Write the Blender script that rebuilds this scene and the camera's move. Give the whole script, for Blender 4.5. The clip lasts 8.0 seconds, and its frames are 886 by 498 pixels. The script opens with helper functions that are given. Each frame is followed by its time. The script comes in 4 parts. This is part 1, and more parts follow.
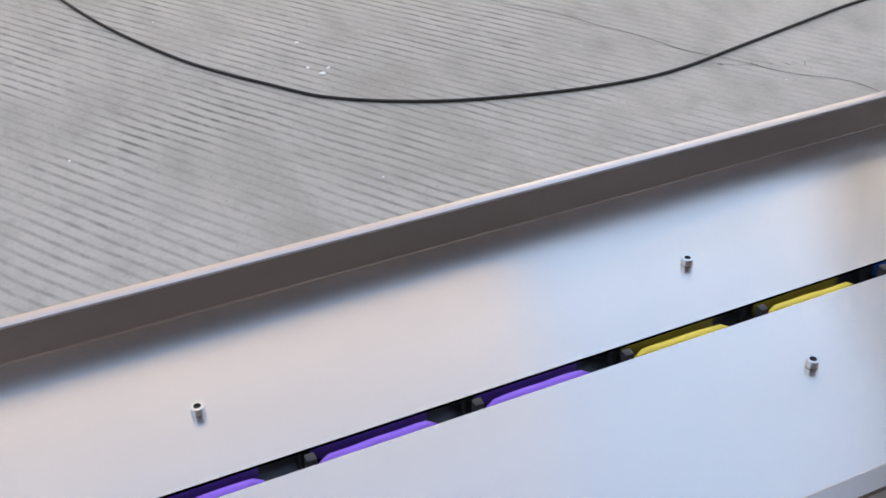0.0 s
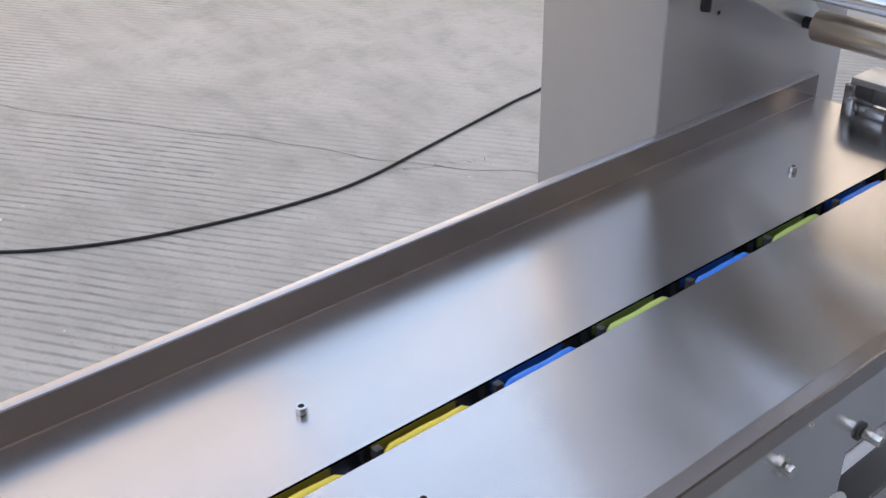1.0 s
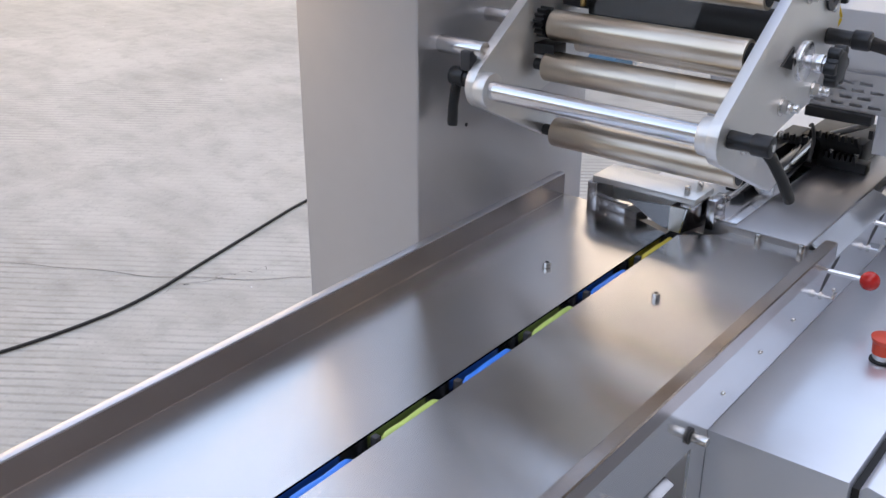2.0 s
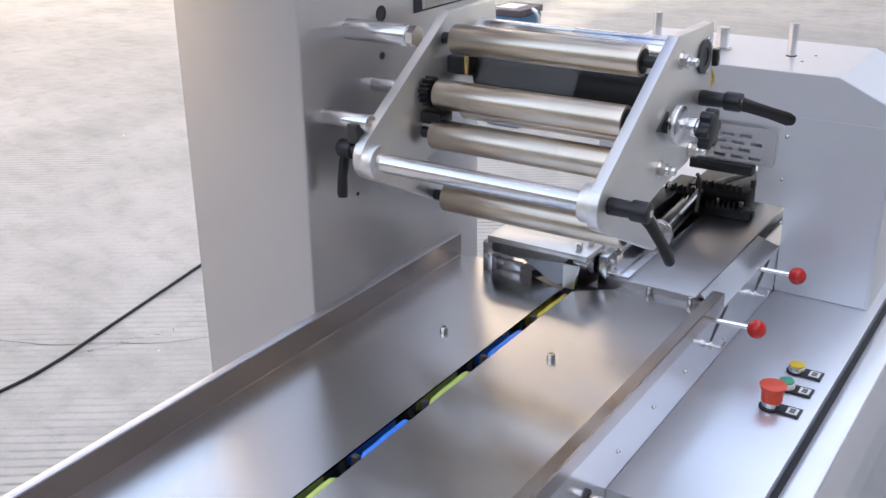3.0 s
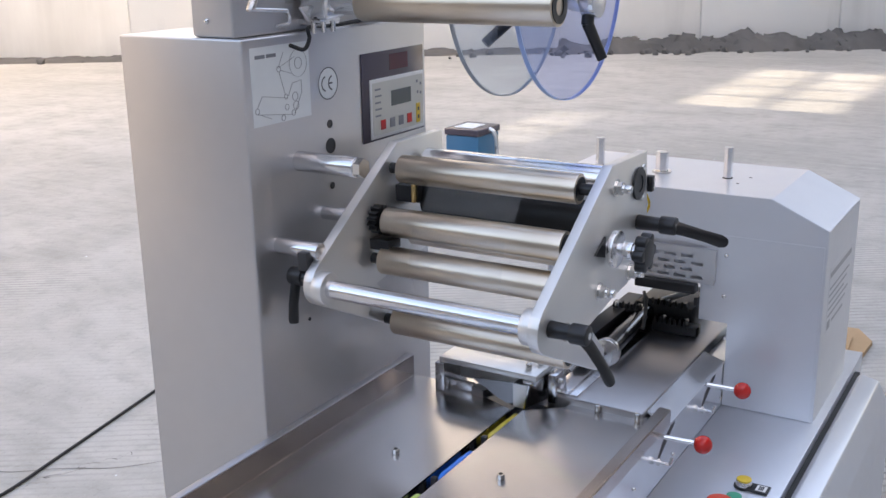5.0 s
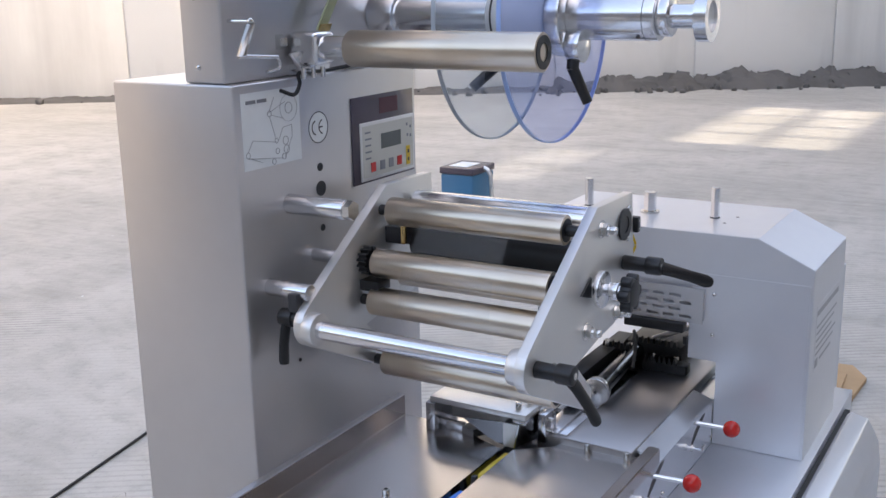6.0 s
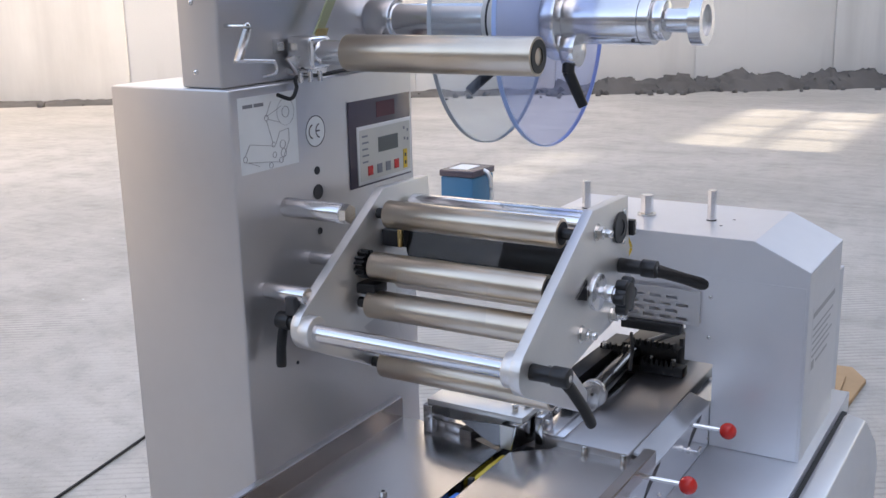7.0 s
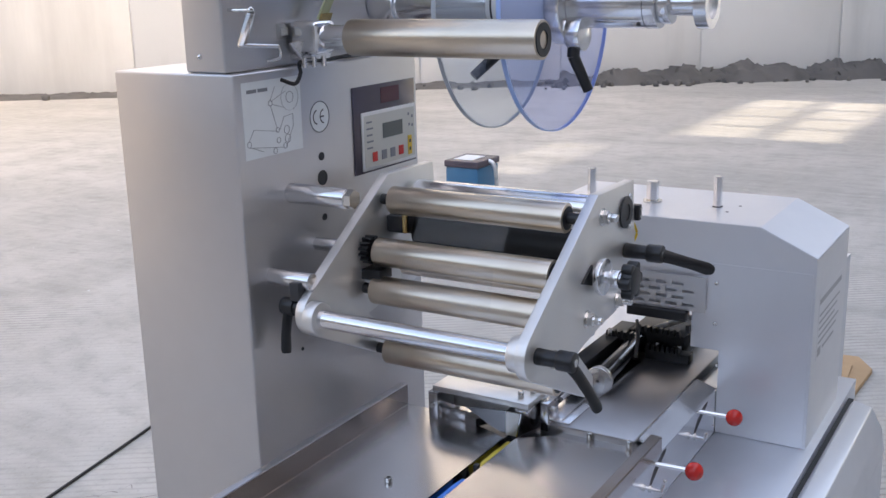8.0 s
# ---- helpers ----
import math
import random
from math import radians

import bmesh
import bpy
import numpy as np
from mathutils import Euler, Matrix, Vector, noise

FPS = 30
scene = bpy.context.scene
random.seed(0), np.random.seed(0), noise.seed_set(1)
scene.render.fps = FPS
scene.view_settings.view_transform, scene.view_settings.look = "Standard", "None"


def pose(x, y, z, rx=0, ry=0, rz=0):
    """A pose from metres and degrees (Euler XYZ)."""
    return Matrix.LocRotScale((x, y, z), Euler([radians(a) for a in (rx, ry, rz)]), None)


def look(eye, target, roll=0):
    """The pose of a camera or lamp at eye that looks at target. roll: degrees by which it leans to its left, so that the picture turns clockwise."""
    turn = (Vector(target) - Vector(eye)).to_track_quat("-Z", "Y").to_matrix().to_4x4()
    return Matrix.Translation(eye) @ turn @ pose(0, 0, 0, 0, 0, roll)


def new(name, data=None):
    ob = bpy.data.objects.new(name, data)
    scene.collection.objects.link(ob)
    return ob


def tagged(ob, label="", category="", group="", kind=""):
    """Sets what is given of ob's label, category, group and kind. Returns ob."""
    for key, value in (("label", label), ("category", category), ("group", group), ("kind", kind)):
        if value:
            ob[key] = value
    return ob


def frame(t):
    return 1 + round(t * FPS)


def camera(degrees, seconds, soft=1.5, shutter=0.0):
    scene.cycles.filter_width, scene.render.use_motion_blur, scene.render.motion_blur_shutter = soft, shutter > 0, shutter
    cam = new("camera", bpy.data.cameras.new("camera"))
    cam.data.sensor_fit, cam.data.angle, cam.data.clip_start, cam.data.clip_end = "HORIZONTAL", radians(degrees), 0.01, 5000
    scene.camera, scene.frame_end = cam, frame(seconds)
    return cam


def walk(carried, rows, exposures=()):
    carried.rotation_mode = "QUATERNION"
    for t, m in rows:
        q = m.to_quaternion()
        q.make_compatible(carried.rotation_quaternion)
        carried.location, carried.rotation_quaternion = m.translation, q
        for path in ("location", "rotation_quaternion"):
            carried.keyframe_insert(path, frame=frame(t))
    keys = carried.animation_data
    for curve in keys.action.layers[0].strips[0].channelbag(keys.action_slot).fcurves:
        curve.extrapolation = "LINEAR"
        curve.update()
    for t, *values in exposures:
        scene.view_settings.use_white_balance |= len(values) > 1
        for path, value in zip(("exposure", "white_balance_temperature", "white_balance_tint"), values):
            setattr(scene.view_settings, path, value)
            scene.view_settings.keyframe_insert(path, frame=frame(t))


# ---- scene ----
cam = camera(45.5, 8.0)
PATH = [
    (0, (0.604, -1.644, 1.435), (-0.893, -0.977, 0.289), -1.0),
    (0.5, (0.616, -1.579, 1.446), (-0.819, -0.675, 0.386), -0.1),
    (1, (0.629, -1.476, 1.447), (-0.711, -0.367, 0.460), -0.9),
    (1.5, (0.648, -1.480, 1.456), (-0.566, -0.157, 0.571), 0.0),
    (2.8, (0.692, -1.446, 1.528), (-0.338, 0.078, 0.742), -0.5),
    (3, (0.694, -1.443, 1.531), (-0.316, 0.105, 0.767), -0.6),
    (3.5, (0.707, -1.437, 1.536), (-0.286, 0.149, 0.831), -0.9),
    (4, (0.718, -1.445, 1.543), (-0.28, 0.167, 0.905), -1.0),
    (4.5, (0.728, -1.453, 1.553), (-0.268, 0.174, 0.951), -0.9),
    (6, (0.758, -1.465, 1.572), (-0.241, 0.195, 1.075), -1.1),
    (6.5, (0.768, -1.469, 1.575), (-0.238, 0.188, 1.086), -1.2),
    (7, (0.768, -1.467, 1.575), (-0.234, 0.193, 1.082), -1.2),
    (7.5, (0.77, -1.464, 1.576), (-0.236, 0.189, 1.073), -1.3),
    (8, (0.767, -1.465, 1.563), (-0.242, 0.187, 1.057), -1.4),
]
EXPOSURES = [(0.0, 2.38, 8300, 11), (1.5, 2.53, 8200, 14), (2.9, 2.86, 8200, 14), (3.5, 2.76, 8100, 14), (4.5, 2.71, 8000, 14), (6.0, 2.56, 7800, 14), (8.0, 2.56, 7800, 14)]
walk(cam, [(t, look(eye, target, roll)) for t, eye, target, roll in PATH], EXPOSURES)

# ---- light ----
world = bpy.data.worlds.new("sky")
scene.world = world
world.use_nodes = True
wn = world.node_tree.nodes
sky = wn.new("ShaderNodeTexSky")
sky.sky_type = "NISHITA"
sky.sun_disc = False
SUN_EL, SUN_AZ = radians(30), radians(90)      # the sun stands in the east (+x)
sky.sun_elevation, sky.sun_rotation = SUN_EL, SUN_AZ
sky.air_density, sky.dust_density, sky.ozone_density = 1.0, 4.2, 1.0
world.node_tree.links.new(sky.outputs[0], wn["Background"].inputs[0])
wn["Background"].inputs[1].default_value = 0.15
sun = new("sun", bpy.data.lights.new("sun", "SUN"))
sun.data.energy, sun.data.angle, sun.data.color = 1.15, radians(0.9), (1.0, 0.955, 0.88)
sun.matrix_world = look((30 * math.cos(SUN_EL), 0, 30 * math.sin(SUN_EL)), (0, 0, 0))

# ---- materials ----


class Mat:
    """A small builder for node materials."""

    def __init__(self, name, color, rough=0.5, metal=0.0, **more):
        self.m = bpy.data.materials.new(name)
        self.m.use_nodes = True
        self.n, self.l = self.m.node_tree.nodes, self.m.node_tree.links
        self.b = self.n["Principled BSDF"]
        self.b.inputs["Base Color"].default_value = (*color, 1)
        self.b.inputs["Roughness"].default_value = rough
        self.b.inputs["Metallic"].default_value = metal
        for k, v in more.items():
            self.b.inputs[k.replace("_", " ")].default_value = v
        self.co = None

    def coords(self, scale=(1, 1, 1), rot=(0, 0, 0)):
        if not self.co:
            self.co = self.n.new("ShaderNodeTexCoord")
        mp = self.n.new("ShaderNodeMapping")
        mp.inputs["Scale"].default_value, mp.inputs["Rotation"].default_value = scale, rot
        self.l.new(self.co.outputs["Object"], mp.inputs["Vector"])
        return mp.outputs[0]

    def noise(self, scale, detail=4, stretch=(1, 1, 1), rough=0.55, rot=(0, 0, 0)):
        t = self.n.new("ShaderNodeTexNoise")
        t.inputs["Scale"].default_value, t.inputs["Detail"].default_value = scale, detail
        t.inputs["Roughness"].default_value = rough
        self.l.new(self.coords(stretch, rot), t.inputs["Vector"])
        return t.outputs["Fac"]

    def ramp(self, src, stops):
        r = self.n.new("ShaderNodeValToRGB")
        while len(r.color_ramp.elements) < len(stops):
            r.color_ramp.elements.new(0.5)
        for e, (p, c) in zip(r.color_ramp.elements, stops):
            e.position = p
            e.color = (*c, 1) if len(c) == 3 else c
        self.l.new(src, r.inputs[0])
        return r.outputs[0]

    def span(self, src, a, b, c, d):
        r = self.n.new("ShaderNodeMapRange")
        for i, v in enumerate((a, b, c, d)):
            r.inputs[i + 1].default_value = v
        self.l.new(src, r.inputs[0])
        return r.outputs[0]

    def mix(self, fac, a, b, mode="MIX"):
        x = self.n.new("ShaderNodeMix")
        x.data_type, x.blend_type = "RGBA", mode
        for sock, v in ((x.inputs[0], fac), (x.inputs[6], a), (x.inputs[7], b)):
            if isinstance(v, (int, float)):
                sock.default_value = v
            elif isinstance(v, tuple):
                sock.default_value = (*v, 1)
            else:
                self.l.new(v, sock)
        return x.outputs[2]

    def math(self, op, a, b):
        x = self.n.new("ShaderNodeMath")
        x.operation = op
        for i, v in enumerate((a, b)):
            if isinstance(v, (int, float)):
                x.inputs[i].default_value = v
            else:
                self.l.new(v, x.inputs[i])
        return x.outputs[0]

    def to(self, sock, out):
        self.l.new(out, self.b.inputs[sock])
        return self

    def bump(self, src, strength=0.1, dist=0.001):
        u = self.n.new("ShaderNodeBump")
        u.inputs["Strength"].default_value, u.inputs["Distance"].default_value = strength, dist
        self.l.new(src, u.inputs["Height"])
        self.l.new(u.outputs[0], self.b.inputs["Normal"])
        return self


def brushed(name, color, rough, stretch, depth=0.0, spread=0.03, metal=1.0):
    """Brushed sheet metal: fine streaks in gloss, and soft smears."""
    k = Mat(name, color, rough, metal)
    streak = k.noise(40, 2, stretch)
    smear = k.noise(5, 4)
    k.to("Roughness", k.math("ADD", k.span(streak, 0.3, 0.7, rough - spread * 0.4, rough + spread * 0.4), k.span(smear, 0.35, 0.7, -0.015, 0.03)))
    dark = tuple(c * 0.88 for c in color)
    k.to("Base Color", k.mix(k.span(smear, 0.3, 0.75, 0, 1), color, dark))
    if depth:
        k.bump(streak, depth, 0.0004)
    return k.m


def painted(name, color, rough, metal=0.0, speck=0.08, bump=0.03):
    """Sprayed paint, coated sheet or moulded plastic: faint smudges in colour and gloss, a light orange peel."""
    k = Mat(name, color, rough, metal)
    wide, mid = k.noise(4, 5), k.noise(26, 3)
    lo, hi = tuple(c * (1 - speck) for c in color), tuple(min(1, c * (1 + speck * 0.5)) for c in color)
    k.to("Base Color", k.mix(k.math("ADD", k.span(wide, 0.3, 0.7, 0, 0.7), k.span(mid, 0.4, 0.7, 0, 0.3)), hi, lo))
    k.to("Roughness", k.math("ADD", k.span(wide, 0.3, 0.7, rough - 0.025, rough + 0.03), k.span(mid, 0.35, 0.7, -0.01, 0.01)))
    if bump:
        k.bump(k.noise(300, 2), bump, 0.0002)
    return k.m




def table_steel():
    """Steel sheet brushed along the table: reflections smear across the length, with soft wipe marks."""
    k = Mat("table_steel", (0.64, 0.62, 0.615), 0.23, 1.0, Anisotropic=0.9)
    tan = k.n.new("ShaderNodeTangent")
    tan.direction_type, tan.uv_map = "UV_MAP", "flat"
    k.to("Tangent", tan.outputs[0])
    smear, wipe = k.noise(4, 4), k.noise(9, 4, (1, 0.12, 1))
    k.to("Roughness", k.math("ADD", k.span(smear, 0.35, 0.7, 0.215, 0.24), k.span(wipe, 0.35, 0.7, -0.008, 0.008)))
    k.to("Base Color", k.mix(k.span(wipe, 0.3, 0.75, 0, 1), (0.64, 0.62, 0.615), (0.58, 0.56, 0.555)))
    return k.m


M_TABLE = table_steel()
# brown reflected from the surroundings is mixed into this steel's colour
M_FENCE = brushed("fence_steel_brown_cast", (0.47, 0.42, 0.40), 0.215, (0.15, 0.02, 0.15), 0, 0.03)
M_SHEET = brushed("sheet_steel", (0.60, 0.60, 0.62), 0.18, (1, 0.03, 1), 0, 0.03)
M_DARKSTEEL = brushed("dark_steel", (0.22, 0.22, 0.23), 0.18, (1, 0.03, 1), 0, 0.03)
M_CABINET = painted("silver_cabinet_paint", (0.585, 0.578, 0.585), 0.34, 0.90, 0.03, 0)
M_HOOD = painted("silver_hood_paint", (0.70, 0.712, 0.74), 0.335, 0.55, 0.03, 0)
M_BASE = painted("silver_base_paint", (0.66, 0.68, 0.72), 0.345, 0.80, 0.03, 0)
M_APRON = painted("polished_apron", (0.62, 0.64, 0.67), 0.19, 0.75, 0.03, 0)
M_TRAY = brushed("tray_steel", (0.52, 0.51, 0.52), 0.335, (1, 0.03, 1), 0, 0.02)
M_ALU = painted("blasted_aluminium", (0.74, 0.735, 0.72), 0.40, 0.85, 0.03, 0)
# same folded sheet as the fence, coloured paler for reflected sky
M_LIP = painted("lip_steel_sky_cast", (0.56, 0.54, 0.57), 0.35, 0.9, 0.03, 0)
M_CHROME = brushed("turned_chrome", (0.80, 0.80, 0.81), 0.205, (1, 0.02, 0.02), 0, 0.03)


def roller_nickel():
    """Ground nickel: very fine rings round the roller and faint worn bands."""
    k = Mat("nickel_roller", (0.64, 0.56, 0.46), 0.22, 1.0)
    fine, band = k.noise(260, 1, (1, 0, 0)), k.noise(14, 1, (1, 0, 0))
    k.to("Base Color", k.mix(k.span(band, 0.45, 0.62, 0, 1), (0.66, 0.575, 0.475), (0.63, 0.54, 0.435)))
    k.to("Roughness", k.span(fine, 0.3, 0.7, 0.305, 0.325))
    return k.m


M_ROLLER = roller_nickel()
M_BOLT = brushed("zinc_bolt", (0.70, 0.69, 0.67), 0.19, (1, 1, 1), 0, 0.03)
M_DARK = painted("dark_slot", (0.035, 0.035, 0.038), 0.5)
M_BLACK = painted("black_plastic", (0.009, 0.009, 0.010), 0.38)
M_RUBBER = painted("black_rubber", (0.010, 0.010, 0.011), 0.6)
M_RED = painted("red_plastic", (0.62, 0.025, 0.02), 0.22, 0, 0.04, 0.0)
M_ESTOP = painted("orange_red_plastic", (0.75, 0.07, 0.03), 0.35, 0, 0.04, 0.0)
M_YELLOW = painted("yellow_plastic", (0.75, 0.50, 0.03), 0.35)
M_GREEN = painted("green_plastic", (0.02, 0.33, 0.20), 0.35)
M_WHITE = painted("white_plastic", (0.78, 0.78, 0.76), 0.4)
M_LABEL = painted("white_label", (0.76, 0.80, 0.81), 0.45)
M_INK = painted("ink", (0.03, 0.03, 0.035), 0.5)
M_GREYINK = painted("grey_ink", (0.22, 0.23, 0.25), 0.5)
M_FAINTINK = painted("faint_ink", (0.40, 0.41, 0.43), 0.5)
M_PANEL = painted("smoked_panel", (0.085, 0.07, 0.09), 0.2)
M_DISPLAY = painted("red_display", (0.105, 0.03, 0.042), 0.2)
M_LCD = painted("grey_lcd", (0.13, 0.14, 0.13), 0.2)
M_CARD = painted("cardboard", (0.47, 0.31, 0.17), 0.8, 0, 0.1, 0.1)
M_BLUE = painted("blue_paint", (0.03, 0.16, 0.30), 0.4)
M_RIM = painted("blue_disc_rim", (0.34, 0.50, 0.86), 0.3)
M_PALERIM = painted("grey_disc_rim", (0.42, 0.47, 0.52), 0.3)
M_CORE = painted("white_core", (0.75, 0.76, 0.74), 0.6)
M_STRAP = painted("olive_strap", (0.33, 0.36, 0.22), 0.6)
M_BRASS = brushed("brass", (0.72, 0.52, 0.24), 0.2, (1, 1, 1))
BAR = {n: painted(n + "_wrapper", c, 0.36) for n, c in dict(blue=(0.01, 0.23, 0.85), lime=(0.50, 0.66, 0.18), yellow=(0.85, 0.66, 0.08), purple=(0.32, 0.14, 0.85)).items()}


def acrylic(name, color):
    k = Mat(name, color, 0.06)
    k.b.inputs["Transmission Weight"].default_value = 0.86
    k.b.inputs["IOR"].default_value = 1.004
    k.to("Roughness", k.span(k.noise(6), 0.3, 0.7, 0.02, 0.06))
    return k.m


M_ACRYLIC = acrylic("clear_acrylic", (0.80, 0.87, 0.93))
M_BLUE_ACRYLIC = acrylic("blue_acrylic", (0.70, 0.77, 1.0))


def concrete():
    """Tamped yard concrete: fine ridges in one direction, worn smooth in patches, with stains and pale grit."""
    k = Mat("tamped_concrete", (0.4, 0.39, 0.36), 0.85)
    turn = (0, 0, radians(-34))
    wide, mid, small, fine = k.noise(0.35, 6), k.noise(2.2, 7, rough=0.62), k.noise(9, 6, rough=0.65), k.noise(70, 4)
    drag = k.noise(3, 5, (0.25, 3.0, 1), rot=turn)
    wave = k.n.new("ShaderNodeTexWave")
    wave.wave_type, wave.bands_direction, wave.wave_profile = "BANDS", "Y", "SIN"
    wave.inputs["Scale"].default_value = 8.4
    wave.inputs["Distortion"].default_value, wave.inputs["Detail"].default_value = 1.3, 2
    wave.inputs["Detail Scale"].default_value = 0.6
    k.l.new(k.coords((1, 1, 1), turn), wave.inputs["Vector"])
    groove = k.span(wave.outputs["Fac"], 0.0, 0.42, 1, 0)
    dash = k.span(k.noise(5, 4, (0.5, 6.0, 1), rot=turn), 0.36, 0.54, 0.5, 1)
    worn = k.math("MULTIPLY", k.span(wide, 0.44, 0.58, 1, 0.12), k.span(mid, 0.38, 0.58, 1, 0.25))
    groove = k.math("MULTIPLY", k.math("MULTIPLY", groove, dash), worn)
    base = k.ramp(wide, [(0.3, (0.39, 0.382, 0.350)), (0.5, (0.475, 0.462, 0.428)), (0.72, (0.53, 0.512, 0.475))])
    base = k.mix(k.span(mid, 0.40, 0.66, 0, 0.6), base, (0.27, 0.262, 0.235))
    base = k.mix(k.span(drag, 0.45, 0.62, 0, 0.45), base, (0.48, 0.465, 0.435))
    base = k.mix(k.span(small, 0.50, 0.72, 0, 0.45), base, (0.27, 0.26, 0.235))
    base = k.mix(k.span(small, 0.42, 0.28, 0, 0.5), base, (0.53, 0.515, 0.48))
    # grooves take a darker colour than the ridges, besides the bump
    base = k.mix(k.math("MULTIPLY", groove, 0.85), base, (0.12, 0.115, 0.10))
    base = k.mix(k.span(fine, 0.60, 0.8, 0, 0.4), base, (0.56, 0.55, 0.51))
    base = k.mix(k.span(fine, 0.42, 0.25, 0, 0.4), base, (0.20, 0.195, 0.18))
    k.to("Base Color", base)
    k.bump(k.math("SUBTRACT", k.math("ADD", k.math("MULTIPLY", fine, 0.3), k.math("MULTIPLY", small, 0.5)), groove), 0.5, 0.004)
    return k.m


M_CONCRETE = concrete()


def plaster(name, color, stain):
    k = Mat(name, color, 0.8)
    wide, runs, fine = k.noise(0.5, 5), k.noise(1.2, 6, (1, 1, 0.12)), k.noise(30, 4)
    base = k.mix(k.span(runs, 0.48, 0.72, 0, 0.6), color, stain)
    base = k.mix(k.span(wide, 0.5, 0.8, 0, 0.35), base, stain)
    k.to("Base Color", base).bump(fine, 0.3, 0.004)
    return k.m


M_WALL = plaster("white_wall_paint", (0.76, 0.755, 0.735), (0.46, 0.455, 0.44))
# next five: tones of the unseen added buildings, set for their reflections
M_BEIGE = plaster("beige_plaster", (0.185, 0.180, 0.185), (0.135, 0.132, 0.135))
M_PALE = plaster("pale_plaster", (0.64, 0.63, 0.615), (0.52, 0.505, 0.485))
M_CLAD = plaster("brown_sheet_cladding", (0.065, 0.048, 0.042), (0.045, 0.034, 0.03))
M_SOUTH = plaster("grey_plaster", (0.20, 0.19, 0.185), (0.14, 0.135, 0.13))
M_ROOF = plaster("brown_roof_sheet", (0.032, 0.026, 0.023), (0.022, 0.018, 0.017))
M_RUBBLE = plaster("grey_rubble", (0.115, 0.11, 0.105), (0.05, 0.05, 0.048))

# ---- builders ----


def part(name, bm, mat, parent=None, label="", smooth=28):
    """One mesh object, from a bmesh in world places, under its parent."""
    bmesh.ops.recalc_face_normals(bm, faces=bm.faces)
    me = bpy.data.meshes.new(name)
    bm.to_mesh(me)
    bm.free()
    if parent:
        base, p = Vector((0, 0, 0)), parent
        while p:
            base += p.location
            p = p.parent
        me.transform(Matrix.Translation(-base))
    me.materials.append(mat)
    if mat is M_TABLE:
        flat = me.uv_layers.new(name="flat")
        for loop in me.loops:
            flat.data[loop.index].uv = me.vertices[loop.vertex_index].co.xy
    if smooth:
        me.shade_smooth()
        me.set_sharp_from_angle(angle=radians(smooth))
    ob = new(name, me)
    ob.parent = parent
    if label:
        ob["label"] = label
    return ob


def thing(name, place, label, category, group="", kind=""):
    ob = new(name)
    ob.location = place
    ob.empty_display_size = 0.05
    return tagged(ob, label, category, group, kind)


def box(x0, x1, y0, y1, z0, z1, bev=0.0, bm=None, segs=2):
    bm = bm or bmesh.new()
    made = bmesh.ops.create_cube(bm, size=1)["verts"]
    bmesh.ops.scale(bm, vec=(x1 - x0, y1 - y0, z1 - z0), verts=made)
    bmesh.ops.translate(bm, vec=((x0 + x1) / 2, (y0 + y1) / 2, (z0 + z1) / 2), verts=made)
    if bev:
        edges = list({e for v in made for e in v.link_edges})
        bmesh.ops.bevel(bm, geom=edges, offset=bev, segments=segs, affect="EDGES", profile=0.5)
    return bm


def cyl(p0, p1, r, seg=28, r1=None, bev=0.0, bm=None):
    """A rod from p0 to p1."""
    bm = bm or bmesh.new()
    a, b = Vector(p0), Vector(p1)
    made = bmesh.ops.create_cone(bm, cap_ends=True, segments=seg, radius1=r, radius2=r if r1 is None else r1, depth=(b - a).length)["verts"]
    if bev:
        edges = list({e for v in made for e in v.link_edges if len(e.link_faces) == 2 and e.calc_face_angle(0) > 1.0})
        made = list({v for v in made} | {v for v in bmesh.ops.bevel(bm, geom=edges, offset=bev, segments=2, affect="EDGES", profile=0.5)["verts"]})
        made = [v for v in made if v.is_valid]
    turn = (b - a).to_track_quat("Z", "Y").to_matrix().to_4x4()
    bmesh.ops.transform(bm, matrix=Matrix.Translation((a + b) / 2) @ turn, verts=made)
    return bm


def ring(p0, p1, r, hole, seg=32, bm=None):
    """A tube with a wall from hole to r."""
    bm = bm or bmesh.new()
    a, b = Vector(p0), Vector(p1)
    m = Matrix.Translation(a) @ (b - a).to_track_quat("Z", "Y").to_matrix().to_4x4()
    h = (b - a).length
    prof = [(r, 0), (r, h), (hole, h), (hole, 0)]
    rows = []
    for i in range(seg):
        c, s = math.cos(2 * math.pi * i / seg), math.sin(2 * math.pi * i / seg)
        rows.append([bm.verts.new(m @ Vector((q * c, q * s, z))) for q, z in prof])
    for i in range(seg):
        u, v = rows[i], rows[(i + 1) % seg]
        for j in range(4):
            bm.faces.new((u[j], u[(j + 1) % 4], v[(j + 1) % 4], v[j]))
    return bm


def ball(p, r, seg=28, squash=1.0, bm=None):
    bm = bm or bmesh.new()
    made = bmesh.ops.create_uvsphere(bm, u_segments=seg, v_segments=seg // 2, radius=r)["verts"]
    bmesh.ops.transform(bm, matrix=Matrix.Translation(p) @ Matrix.Diagonal((1, 1, squash, 1)), verts=made)
    return bm


